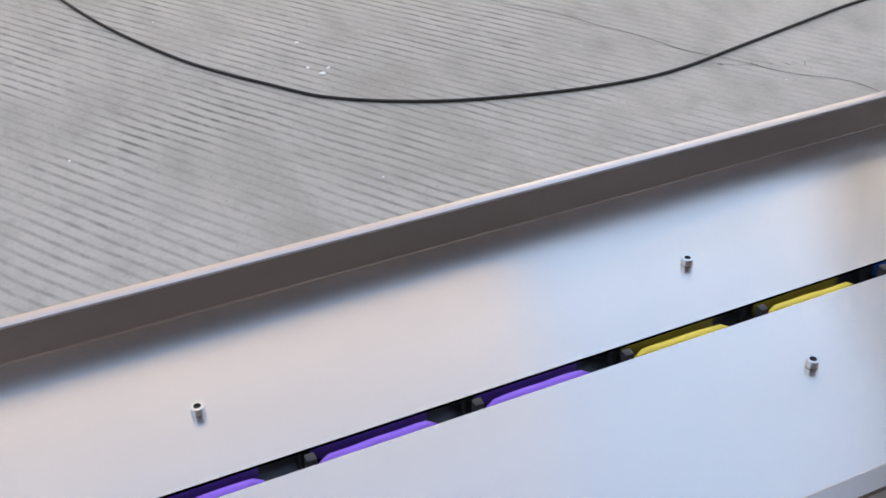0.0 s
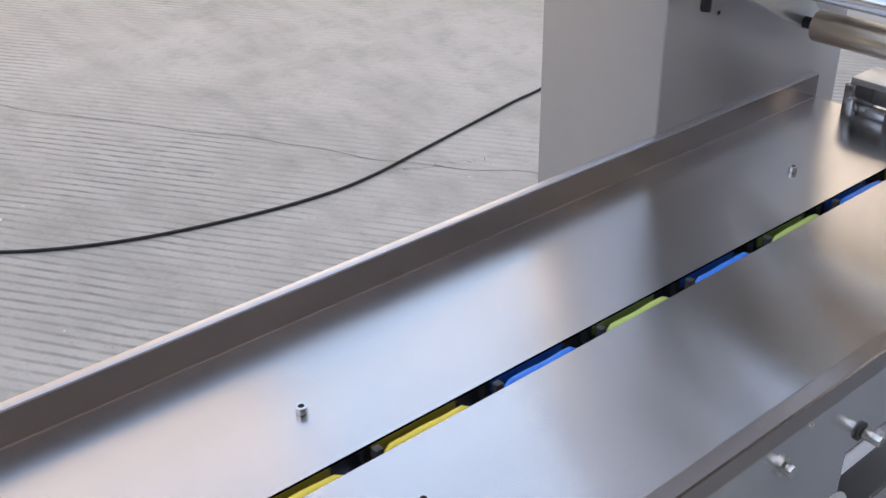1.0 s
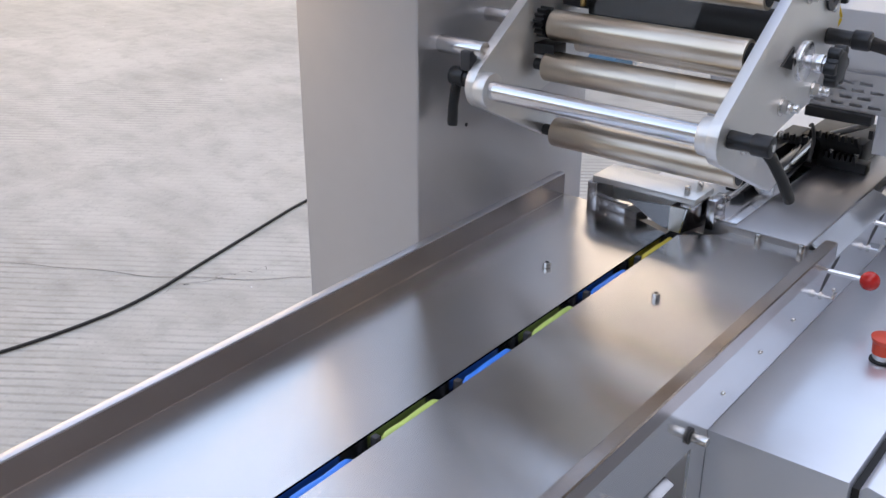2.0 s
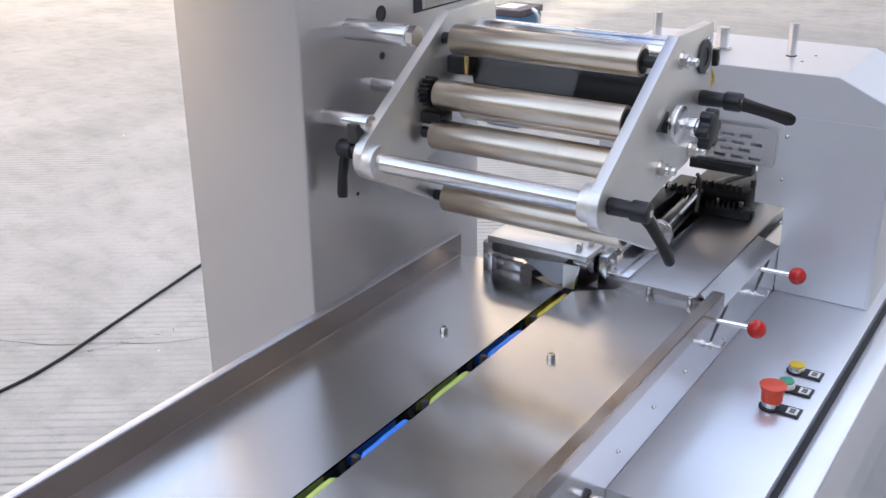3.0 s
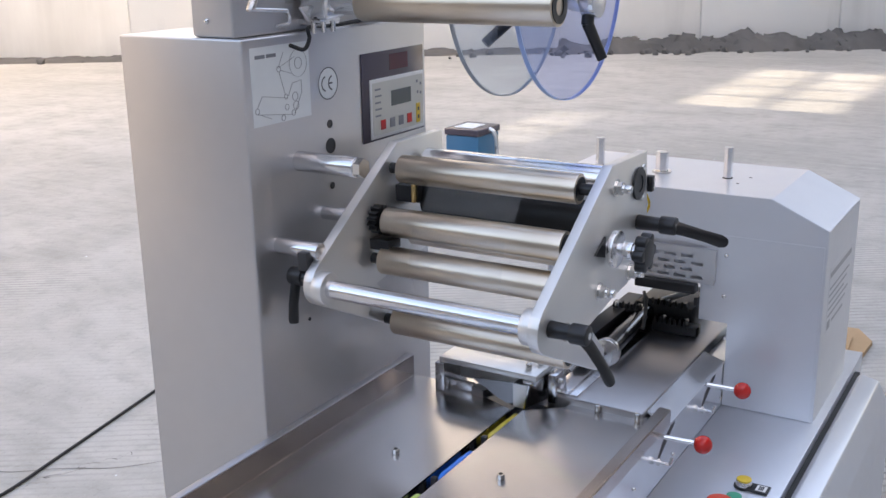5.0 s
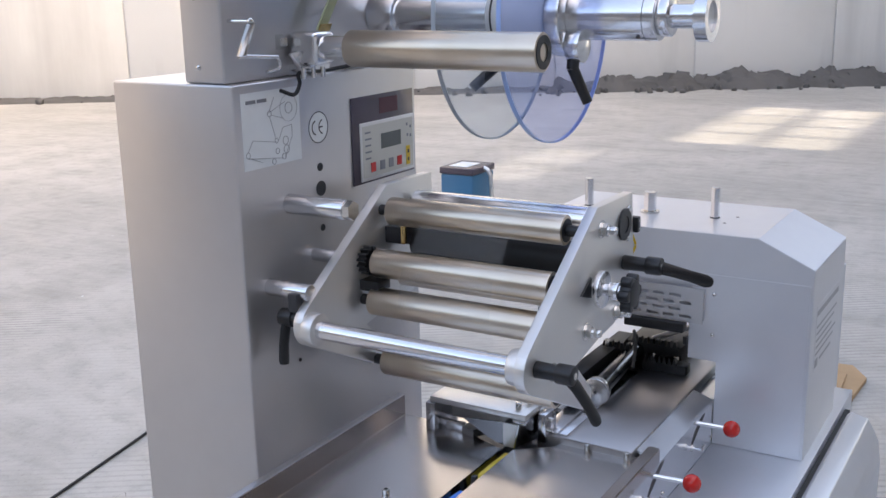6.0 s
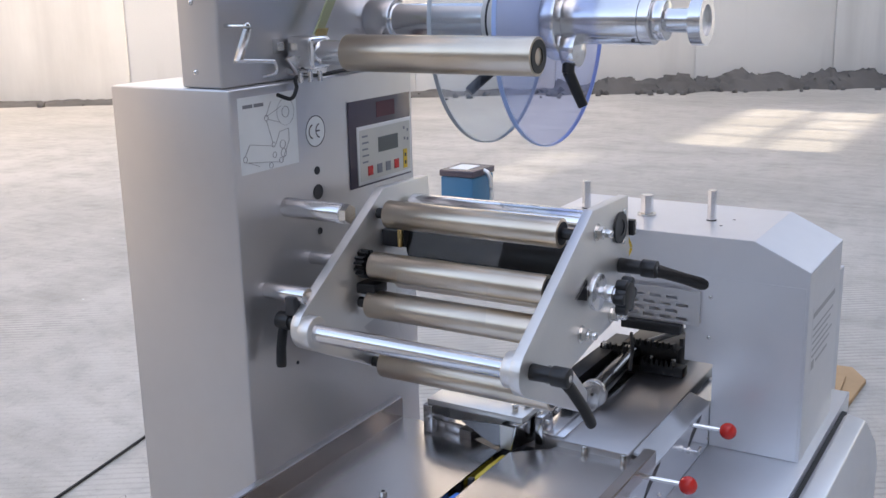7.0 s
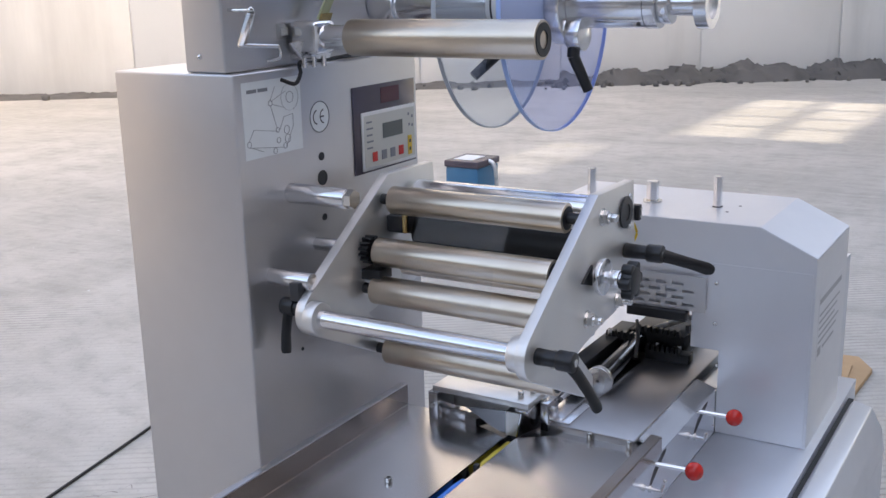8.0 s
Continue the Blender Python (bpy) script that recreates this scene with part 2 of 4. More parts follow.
def prism(pts, axis, a, b, bev=0.0, bm=None, segs=2):
    """A polygon of the two other axes (in x, y, z order), drawn out along axis from a to b."""
    bm = bm or bmesh.new()

    def at(p, q):
        v = list(p)
        v.insert("xyz".index(axis), q)
        return bm.verts.new(v)
    lo, hi = [at(p, a) for p in pts], [at(p, b) for p in pts]
    faces = [bm.faces.new(lo), bm.faces.new(hi[::-1])]
    n = len(pts)
    for i in range(n):
        faces.append(bm.faces.new((lo[i], lo[(i + 1) % n], hi[(i + 1) % n], hi[i])))
    if bev:
        edges = list({e for f in faces for e in f.edges})
        bmesh.ops.bevel(bm, geom=edges, offset=bev, segments=segs, affect="EDGES", profile=0.5)
    return bm


def sweep(path, r, seg=8, bm=None):
    """A round cable or wire along a list of places."""
    bm = bm or bmesh.new()
    pts = [Vector(p) for p in path]
    rows = []
    for i, p in enumerate(pts):
        d = (pts[min(i + 1, len(pts) - 1)] - pts[max(i - 1, 0)]).normalized()
        side = d.cross(Vector((0, 0, 1)))
        side = side.normalized() if side.length > 0.05 else Vector((1, 0, 0))
        up = side.cross(d).normalized()
        rows.append([bm.verts.new(p + r * (math.cos(2 * math.pi * k / seg) * side + math.sin(2 * math.pi * k / seg) * up)) for k in range(seg)])
    for u, v in zip(rows, rows[1:]):
        for k in range(seg):
            bm.faces.new((u[k], u[(k + 1) % seg], v[(k + 1) % seg], v[k]))
    bm.faces.new(rows[0])
    bm.faces.new(rows[-1][::-1])
    return bm


def curve(pts, n=8):
    """Smooth in-between places through pts (Catmull-Rom)."""
    q = [Vector(p) for p in pts]
    q = [2 * q[0] - q[1]] + q + [2 * q[-1] - q[-2]]
    out = []
    for a, b, c, d in zip(q, q[1:], q[2:], q[3:]):
        for i in range(n):
            t = i / n
            out.append(0.5 * (2 * b + (c - a) * t + (2 * a - 5 * b + 4 * c - d) * t * t + (3 * b - a - 3 * c + d) * t ** 3))
    return out + [q[-2]]


def hexagon(p0, p1, r, bm=None):
    return cyl(p0, p1, r, 6, bm=bm)


def hex_bolt(parent, p, axis, r=0.008, h=0.008, washer=True, name="bolt"):
    """A hexagon bolt head with its washer, standing out from p along axis."""
    p, a = Vector(p), Vector(axis)
    if washer:
        part("washer", cyl(p, p + a * 0.0018, r * 1.35, 20), M_BOLT, parent)
    part(name, cyl(p + a * (h + 0.0018), p + a * (h + 0.006), r * 0.62, 16, r * 0.5, bm=hexagon(p + a * 0.0018, p + a * (h + 0.0018), r)), M_BOLT, parent)


def bar_text(parent, body, size, m, mat, name="lettering", depth=0.0004):
    """Raised writing, as a mesh."""
    cu = bpy.data.curves.new(name, "FONT")
    cu.body, cu.size, cu.extrude, cu.align_x, cu.align_y = body, size, depth, "CENTER", "CENTER"
    tmp = bpy.data.objects.new(name, cu)
    scene.collection.objects.link(tmp)
    bpy.context.view_layer.update()
    me = bpy.data.meshes.new_from_object(tmp.evaluated_get(bpy.context.evaluated_depsgraph_get()))
    bpy.data.objects.remove(tmp)
    base, p = Vector((0, 0, 0)), parent
    while p:
        base += p.location
        p = p.parent
    me.transform(Matrix.Translation(-base) @ m)
    me.materials.append(mat)
    ob = new(name, me)
    ob.parent = parent
    return ob


# face that looks to +x: writing runs along +y, upright along +z
def on_side(x, y, z):
    return Matrix.Translation((x, y, z)) @ Matrix(((0, 0, 1, 0), (1, 0, 0, 0), (0, 1, 0, 0), (0, 0, 0, 1)))


# ---- setting ----
g = bmesh.new()
bmesh.ops.create_grid(g, x_segments=40, y_segments=40, size=150)
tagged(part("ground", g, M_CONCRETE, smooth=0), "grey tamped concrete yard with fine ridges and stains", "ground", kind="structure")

crack = bmesh.new()
for p0, p1, wide in (((-3.30, -0.42), (-1.42, 0.70), 0.0024), ((-1.83, 0.33), (-1.70, 0.62), 0.002)):
    a, b, prev = Vector((*p0, 0.0012)), Vector((*p1, 0.0012)), None
    for i in range(41):
        t = i / 40
        p = a.lerp(b, t) + Vector((0.05 * noise.noise(Vector((9 * t, wide * 900, 0))), 0.05 * noise.noise(Vector((9 * t, 5, wide * 900))), 0))
        w = Vector((0, wide * (0.5 + abs(noise.noise(Vector((25 * t, 3, 1))))), 0))
        row = [crack.verts.new(p - w), crack.verts.new(p + w)]
        if prev:
            crack.faces.new((prev[0], row[0], row[1], prev[1]))
        prev = row
part("crack", crack, M_RUBBLE, bpy.data.objects["ground"], smooth=0)

WALL_TURN = radians(33)
WALL_N = Vector((-math.sin(WALL_TURN), math.cos(WALL_TURN), 0))
WALL_D = Vector((math.cos(WALL_TURN), math.sin(WALL_TURN), 0))
WALL_O = WALL_N * 13.5


def wall_box(u0, u1, n0, n1, z0, z1, bev=0.0):
    """A box in the far wall's own directions: u along it, n behind its face."""
    bm = box(u0, u1, n0, n1, z0, z1, bev)
    bmesh.ops.transform(bm, matrix=Matrix.Translation(WALL_O) @ Matrix.Rotation(WALL_TURN, 4, "Z"), verts=bm.verts)
    return bm


wall_north = tagged(part("wall_north", wall_box(-16, 12, 0.03, 0.4, 0, 7.7), M_WALL), "white painted yard wall with stains and panel joints", "wall", kind="structure")
for i in range(14):
    part("panel", wall_box(-16 + 2 * i + 0.012, -14 + 2 * i - 0.012, 0, 0.03, 0.0, 7.7, 0.006), M_WALL, wall_north)
# roof out of view, added so the table reflects a dark brown band
eave = bmesh.new()
for i in range(36):
    u = -3.0 + 0.42 * i
    prism([(-0.12, 7.68), (-0.12, 7.76), (2.4, 12.8), (2.4, 12.7)], "x", u, u + 0.36, bm=eave)
    box(u + 0.36, u + 0.42, -0.10, -0.02, 7.67, 7.85, bm=eave)
box(-3.0, 12.1, -0.09, 0.4, 7.703, 7.72, bm=eave)
prism([(-0.06, 7.73), (2.4, 12.68), (2.4, 7.73)], "x", -2.98, 12.0, bm=eave)
bmesh.ops.transform(eave, matrix=Matrix.Translation(WALL_O) @ Matrix.Rotation(WALL_TURN, 4, "Z"), verts=eave.verts)
tagged(part("unseen_roof_north", eave, M_ROOF), "unseen brown sheet roof added for dark reflections in the table", "roof", kind="structure")
# wall out of view, added to give the table its beige reflection
tagged(part("unseen_wall_west", box(-17.5, -17, -14, 7.7, 0, 16), M_BEIGE), "unseen beige wall added for its reflection in the steel table", "wall", kind="structure")
# unseen closing wall, added and toned dark for what the metal reflects
tagged(part("unseen_wall_south", box(-17, 7, -14.5, -14, 0, 6), M_SOUTH), "unseen grey wall added behind the yard to dim steel reflections", "wall", kind="structure")

# unseen tall block added east: keeps sun off, high barred openings shape floor patches
CLAD = 3.9          # plaster below this height, brown sheet cladding above it
# openings invented to let sun patches through onto the floor
SUN_GAPS = ((5.9, 7.5, 5.75, 6.25), (8.4, 11.4, 4.65, 5.75))
e, clad = bmesh.new(), bmesh.new()
box(7, 7.4, -20, 24, 0, CLAD, bm=e)
ys = sorted({-20.0, 24.0, *[w[0] for w in SUN_GAPS], *[w[1] for w in SUN_GAPS]})
for y0, y1 in zip(ys, ys[1:]):
    hit = [w for w in SUN_GAPS if w[0] <= y0 and y1 <= w[1]]
    if hit:
        box(6.96, 7.4, y0, y1, CLAD, hit[0][2], bm=clad)
        box(6.96, 7.4, y0, y1, hit[0][3], 14.0, bm=clad)
    else:
        box(6.96, 7.4, y0, y1, CLAD, 14.0, bm=clad)
for i in range(110):
    y = -19.9 + 0.4 * i
    if not any(w[0] - 0.06 < y < w[1] for w in SUN_GAPS):
        box(6.93, 6.96, y, y + 0.06, CLAD, 14.0, bm=clad)
unseen_wall_east = tagged(part("unseen_wall_east", e, M_PALE), "unseen pale wall added to block sun and brighten cabinet reflections", "wall", kind="structure")
# cladding is out of view, added as sun block and dark reflection
tagged(part("unseen_clad_east", clad, M_CLAD), "unseen brown ribbed cladding added to block sun and darken reflections", "wall", kind="structure")
# unseen bars added to draw the shadow grid across those sun patches
for n, (y0, y1, z0, z1) in enumerate(SUN_GAPS):
    w = thing("window_%d" % (n + 1), (7.2, (y0 + y1) / 2, z0), "unseen dark steel window bars added to shape the floor's sun patches", "window", kind="structure")
    for i in range(1, 4):
        y = y0 + (y1 - y0) * i / 4
        part("mullion", box(7.15, 7.25, y - 0.04, y + 0.04, z0, z1), M_DARK, w)
    part("transom", box(7.17, 7.23, y0, y1, (z0 + z1) / 2 - 0.03, (z0 + z1) / 2 + 0.03), M_DARK, w)

# ---- machine: large bodies ----
Z = 0.80            # infeed table top
XC = -0.245         # cabinet's operator face

cabinet = thing("electrical_cabinet", (-0.36, -0.12, 0), "tall silver-grey painted metal cabinet beside the infeed table", "cabinet")
part("body", box(-0.480, XC, -0.355, 0.115, 0.0, 1.433, 0.004, segs=3), M_CABINET, cabinet)
part("side_latch", box(-0.486, -0.479, -0.30, -0.24, 1.20, 1.29, 0.002), M_CABINET, cabinet)

housing = thing("reel_housing", (-0.29, -0.12, 1.433), "narrow silver metal housing on the cabinet carrying the reel", "housing")
HX0, HX1 = -0.338, -0.262
part("body", box(HX0, HX1, -0.350, 0.10, 1.4335, 2.05, 0.005, segs=3), M_CABINET, housing)

table = thing("infeed_table", (0, -0.9, 0), "long brushed steel infeed table with a centre slot", "table")
TY0, TY1 = -2.35, 0.038
part("plate", prism([(-0.2325, TY0), (-0.012, TY0), (-0.012, -0.010), (-0.026, -0.004), (-0.073, 0.014), (-0.078, 0.088), (-0.17, 0.088), (-0.17, TY1), (-0.2325, TY1)], "z", Z - 0.003, Z), M_TABLE, table, "brushed steel plate beside the slot")
part("plate", prism([(0.008, TY0), (0.2165, TY0), (0.2165, 0.072), (0.076, 0.072), (0.063, 0.041), (0.020, 0.005), (0.008, -0.004)], "z", Z - 0.003, Z), M_TABLE, table, "brushed steel plate beside the slot")
part("fence", prism([(-0.2325, Z - 0.003), (-0.2325, Z + 0.0385), (-0.2355, Z + 0.0385), (-0.2355, Z - 0.003)], "y", TY0, TY1 - 0.002), M_FENCE, table, "upturned steel side fence with a folded lip")
part("fence_lip", box(-0.2455, -0.2325, TY0, TY1 - 0.002, Z + 0.0385, Z + 0.041, 0.0006), M_LIP, table, "folded steel lip coloured pale for the sky it reflects")
part("fence_fold", prism([(-0.2325, Z), (-0.2312, Z), (-0.2325, Z + 0.0013)], "y", TY0, TY1 - 0.002), M_FENCE, table)
part("rail", prism([(0.2165, Z - 0.003), (0.2165, Z + 0.020), (0.2185, Z + 0.022), (0.2355, Z + 0.022), (0.2375, Z + 0.020), (0.2375, Z - 0.004), (0.2355, Z - 0.004), (0.2355, Z + 0.019), (0.2195, Z + 0.019), (0.2195, Z - 0.003)], "y", TY0, 0.074), M_FENCE, table, "folded steel edge rail")
OP = (-0.605, -0.405, 0.585, 0.706)
apron = bmesh.new()
box(0.232, 0.236, TY0, OP[0], 0.52, Z - 0.004, bm=apron)
box(0.232, 0.236, OP[0], OP[1], OP[3], Z - 0.004, bm=apron)
box(0.232, 0.236, OP[0], OP[1], 0.52, OP[2], bm=apron)
box(0.232, 0.236, OP[1], 0.376, 0.52, Z - 0.004, bm=apron)
part("apron", apron, M_APRON, table, "polished silver side apron under the table edge")
bm = bmesh.new()
q = [[bm.verts.new((x, y, z + d)) for x, y, z in ((0.140, OP[0] + 0.006, 0.712), (0.2315, OP[0] + 0.006, 0.664), (0.2315, OP[1] - 0.030, 0.664), (0.140, OP[1] - 0.030, 0.712))] for d in (0, 0.002)]
bm.faces.new(q[0][::-1])
bm.faces.new(q[1])
for i in range(4):
    bm.faces.new((q[0][i], q[0][(i + 1) % 4], q[1][(i + 1) % 4], q[1][i]))
part("chute", bm, M_SHEET, table, "sloping steel chute plate")
part("chute_wall", box(0.10, 0.104, OP[0], OP[1], 0.56, 0.74), M_DARK, table)
part("apron", box(-0.232, -0.228, TY0, -0.36, 0.52, Z - 0.004), M_BASE, table)
part("channel_wall", box(-0.0135, -0.012, TY0, 0.30, Z - 0.045, Z - 0.003), M_SHEET, table)
part("channel_wall", box(0.008, 0.0095, TY0, 0.30, Z - 0.045, Z - 0.003), M_SHEET, table)
part("channel_floor", box(-0.012, 0.008, TY0, 0.30, Z - 0.047, Z - 0.045), M_DARK, table)
for y in (-2.2, -1.2):
    for x in (-0.2, 0.2):
        part("leg", box(x - 0.02, x + 0.02, y - 0.02, y + 0.02, 0.012, 0.52, 0.002), M_BASE, table)
        part("foot", cyl((x, y, 0), (x, y, 0.012), 0.03, 20), M_RUBBER, table)

base = thing("machine_base", (0.33, 0.5, 0), "silver painted machine base with a flat deck", "machine base")
DZ = 0.709
part("body", box(0.2362, 0.418, -0.357, 0.775, 0.06, DZ, 0.0012), M_BASE, base)
part("inner_body", box(-0.22, 0.2315, 0.02, 1.7, 0.06, 0.74), M_BASE, base)
part("side_door", prism([(0.428, 0.10), (0.428, DZ - 0.012), (0.436, DZ - 0.004), (0.470, DZ - 0.012), (0.492, DZ - 0.055), (0.498, DZ - 0.10), (0.498, 0.10)], "y", -0.345, 0.665, 0.003), M_BASE, base, "bulging silver side door with rounded edges")
# black filler stands in for the shaded gap between deck and door
part("gasket", box(0.418, 0.428, -0.34, 0.70, 0.12, DZ - 0.016), M_RUBBER, base)
for x in (-0.15, 0.33):
    for y in (-0.25 if x > 0 else 0.1, 0.7):
        part("foot", cyl((x, y, 0), (x, y, 0.06), 0.03, 20), M_RUBBER, base)

hood = thing("sealing_hood", (0.2, 0.5, DZ), "silver sheet metal hood with a chamfered top over the sealing station", "hood")
HY0, HY1 = 0.376, 0.652
part("front_panel", prism([(0.2372, DZ), (0.402, DZ), (0.402, 1.068), (0.302, 1.114), (-0.13, 1.114), (-0.13, 0.945), (0.183, 0.945), (0.183, 0.872), (0.2372, 0.872)], "y", HY0, HY0 + 0.003), M_HOOD, hood)
part("top_panel", box(-0.13, 0.302, HY0 + 0.003, HY1, 1.1115, 1.1145), M_HOOD, hood)
part("chamfer_panel", prism([(0.302, 1.1145), (0.4025, 1.0682), (0.4005, 1.066), (0.3005, 1.1118)], "y", HY0 + 0.003, HY1), M_HOOD, hood)
part("side_panel", box(0.3995, 0.4025, HY0 + 0.003, HY1, DZ, 1.066), M_HOOD, hood)
part("inner_wall", box(-0.13, -0.127, HY0 + 0.003, HY1, 0.76, 1.1115), M_HOOD, hood)
part("back_panel", prism([(0.2372, DZ), (0.3995, DZ), (0.3995, 1.066), (0.302, 1.111), (-0.127, 1.111), (-0.127, 1.0), (0.2, 1.0), (0.2, 0.85), (0.2372, 0.85)], "y", HY1 - 0.003, HY1), M_HOOD, hood)

tray = thing("outfeed_tray", (0.12, 0.2, 0.74), "grey steel cover tray between the former and the hood", "cover")
part("cover", box(0.025, 0.197, 0.055, 0.62, 0.742, 0.8125, 0.0035, segs=3), M_TRAY, tray)
part("ledge", prism([(0.1973, 0.8095), (0.2372, 0.7965), (0.2372, 0.7925), (0.1973, 0.8045)], "y", 0.0765, 0.375), M_APRON, tray, "polished ledge beside the cover tray")
part("ledge", box(0.1975, 0.2372, 0.3795, 0.62, 0.7925, 0.7965), M_APRON, tray)

# ---- film roller frame ----
frame_unit = thing("film_roller_frame", (0, -0.1, 0.95), "aluminium side plates holding nickel film rollers", "roller frame")
PLATE = [(-0.116, 1.257), (0.018, 1.255), (0.030, 1.150), (-0.042, 1.066), (-0.100, 1.061), (-0.188, 1.046), (-0.126, 0.990), (-0.128, 0.972), (-0.150, 0.966), *[(-0.314 + 0.033 * math.cos(radians(a)), 1.083 + 0.033 * math.sin(radians(a))) for a in range(241, 123, -13)]]
for x0, x1, dy in ((-0.181, -0.165, 0.016), (0.185, 0.200, 0.0)):
    part("side_plate", prism([(y + dy, z) for y, z in PLATE], "x", x0, x1, 0.0012), M_ALU, frame_unit)


def roller(y, z, r, x0, x1, mat=M_ROLLER):
    ob = part("roller", cyl((x0, y, z), (x1, y, z), r, 40, bev=0.0015), mat, frame_unit)
    part("bearing", cyl((x0 - 0.0008, y, z), (x1 + 0.0008, y, z), r * 0.78, 28), M_BLACK, ob)
    part("shaft", cyl((-0.166, y, z), (0.188, y, z), 0.0085, 18), M_BLACK, ob)
    return ob


for y, z in ((-0.118, 1.220), (-0.164, 1.147), (-0.176, 1.089), (-0.145, 0.980)):
    roller(y, z, 0.0222, -0.145, 0.154)
roller(-0.030, 1.215, 0.022, -0.154, 0.186, mat=M_CHROME)
part("cross_rod", cyl((-0.160, -0.312, 1.081), (0.170, -0.312, 1.081), 0.0135, 32), M_CHROME, frame_unit, "polished steel cross rod")
for a, b in ((-0.165, -0.146), (0.166, 0.187)):
    part("collar", cyl((a, -0.312, 1.081), (b, -0.312, 1.081), 0.0245, 32, bev=0.002), M_ALU, frame_unit)

# ---- reel ----
RY, RZ = 0.030, 1.513
reel = thing("film_reel", (0.05, RY, RZ), "steel reel spindle with two clear blue acrylic discs", "film reel")
part("spindle", cyl((HX1, RY, RZ), (0.067, RY, RZ), 0.0279, 40), M_CHROME, reel)
part("hub", cyl((HX1, RY, RZ), (HX1 + 0.05, RY, RZ), 0.0343, 36, bev=0.002), M_CHROME, reel)
for x, mat, lab in ((-0.039, M_ACRYLIC, "clear acrylic disc"), (0.065, M_BLUE_ACRYLIC, "blue tinted acrylic disc")):
    disc = part("disc", cyl((x, RY, RZ), (x + 0.0065, RY, RZ), 0.1900, 96), mat, reel, lab)
    part("rim", ring((x, RY, RZ), (x + 0.0065, RY, RZ), 0.1918, 0.1902, 96), M_RIM if mat is M_BLUE_ACRYLIC else M_PALERIM, disc)
part("core", cyl((-0.032, RY, RZ), (0.065, RY, RZ), 0.0461, 40), M_CORE, reel, "white reel core")
part("flange", cyl((0.072, RY, RZ), (0.096, RY, RZ), 0.0601, 40, bev=0.002), M_CHROME, reel)
part("sleeve", cyl((0.096, RY, RZ), (0.232, RY, RZ), 0.0354, 40, bev=0.002), M_CHROME, reel)
part("end_cap", cyl((0.232, RY, RZ), (0.250, RY, RZ), 0.0290, 36, bev=0.003), M_CHROME, reel)
part("knob_stem", cyl((0.250, RY, RZ), (0.289, RY, RZ), 0.0172, 28), M_CHROME, reel)
part("knob", ring((0.289, RY, RZ), (0.307, RY, RZ), 0.0354, 0.022, 36), M_CHROME, reel)
part("knob_face", cyl((0.289, RY, RZ), (0.302, RY, RZ), 0.0236, 32), M_ALU, reel)

arm = thing("dancer_arm", (-0.24, -0.2, 1.45), "swinging film tension arm with a nickel roller", "tension arm")
AY, AZ = -0.190, 1.475
part("roller", cyl((-0.158, AY, AZ), (0.150, AY, AZ), 0.0265, 44, bev=0.0015), M_ROLLER, arm)
part("bearing", ring((0.1490, AY, AZ), (0.1515, AY, AZ), 0.0225, 0.012, 32), M_BLACK, arm)
part("stub", cyl((-0.205, AY, AZ), (-0.158, AY, AZ), 0.018, 28), M_CHROME, arm)
part("block", box(-0.255, -0.205, AY - 0.024, AY + 0.024, AZ - 0.024, AZ + 0.024, 0.007, segs=3), M_CHROME, arm)

# ---- levers with red balls ----
for y, z in ((0.064, 0.778), (0.286, 0.785)):
    lever = thing("clamp_lever", (0.237, y, z), "chrome lever with a glossy red ball knob", "lever", "red knob levers")
    part("rod", cyl((0.234, y - 0.012, z + 0.004), (0.285, y, z), 0.0045, 20), M_CHROME, lever)
    part("knob", ball((0.296, y, z), 0.0150), M_RED, lever, "glossy red ball knob")

# ---- roller frame fittings ----
for y, z, r, end in ((-0.246, 1.247, 0.0150, -0.138), (-0.302, 1.131, 0.0125, -0.168), (-0.190, 1.155, 0.0100, -0.178)):
    post = part("post", cyl((XC, y, z), (end, y, z), r, 32, bev=0.001), M_CHROME, frame_unit, "polished standoff post")
    if r > 0.014:
        part("nut", hexagon((end, y, z), (end + 0.012, y, z), r * 0.98), M_BOLT, post)
part("dark_roller", cyl((-0.130, -0.066, 1.163), (0.165, -0.066, 1.163), 0.027, 36), M_RUBBER, frame_unit, "black rubber nip roller")
part("back_roller", cyl((-0.130, -0.112, 1.118), (0.165, -0.112, 1.118), 0.018, 36), M_ROLLER, frame_unit)
part("shaft", cyl((-0.166, -0.066, 1.163), (0.188, -0.066, 1.163), 0.009, 18), M_BLACK, frame_unit)
part("shaft", cyl((-0.166, -0.112, 1.118), (0.188, -0.112, 1.118), 0.008, 18), M_BLACK, frame_unit)
teeth = []
for i in range(28):
    a, r = 2 * math.pi * i / 28, 0.0225 if i % 2 else 0.0170
    teeth += [(-0.168 + r * math.cos(a - 0.06), 1.150 + r * math.sin(a - 0.06)), (-0.168 + r * math.cos(a + 0.06), 1.150 + r * math.sin(a + 0.06))]
gear = prism(teeth, "x", -0.165, -0.150)
part("gear", gear, M_BLACK, frame_unit, "black toothed gear")
part("stop_block", box(-0.165, -0.130, -0.185, -0.150, 1.105, 1.122, 0.002), M_BLACK, frame_unit)
part("bracket", box(-0.165, -0.128, -0.110, -0.080, 1.165, 1.192, 0.002), M_DARK, frame_unit)
part("sensor", cyl((-0.128, -0.112, 1.168), (-0.128, -0.112, 1.196), 0.005, 12), M_BRASS, frame_unit)
PX = 0.200          # outer face of the operator-side plate
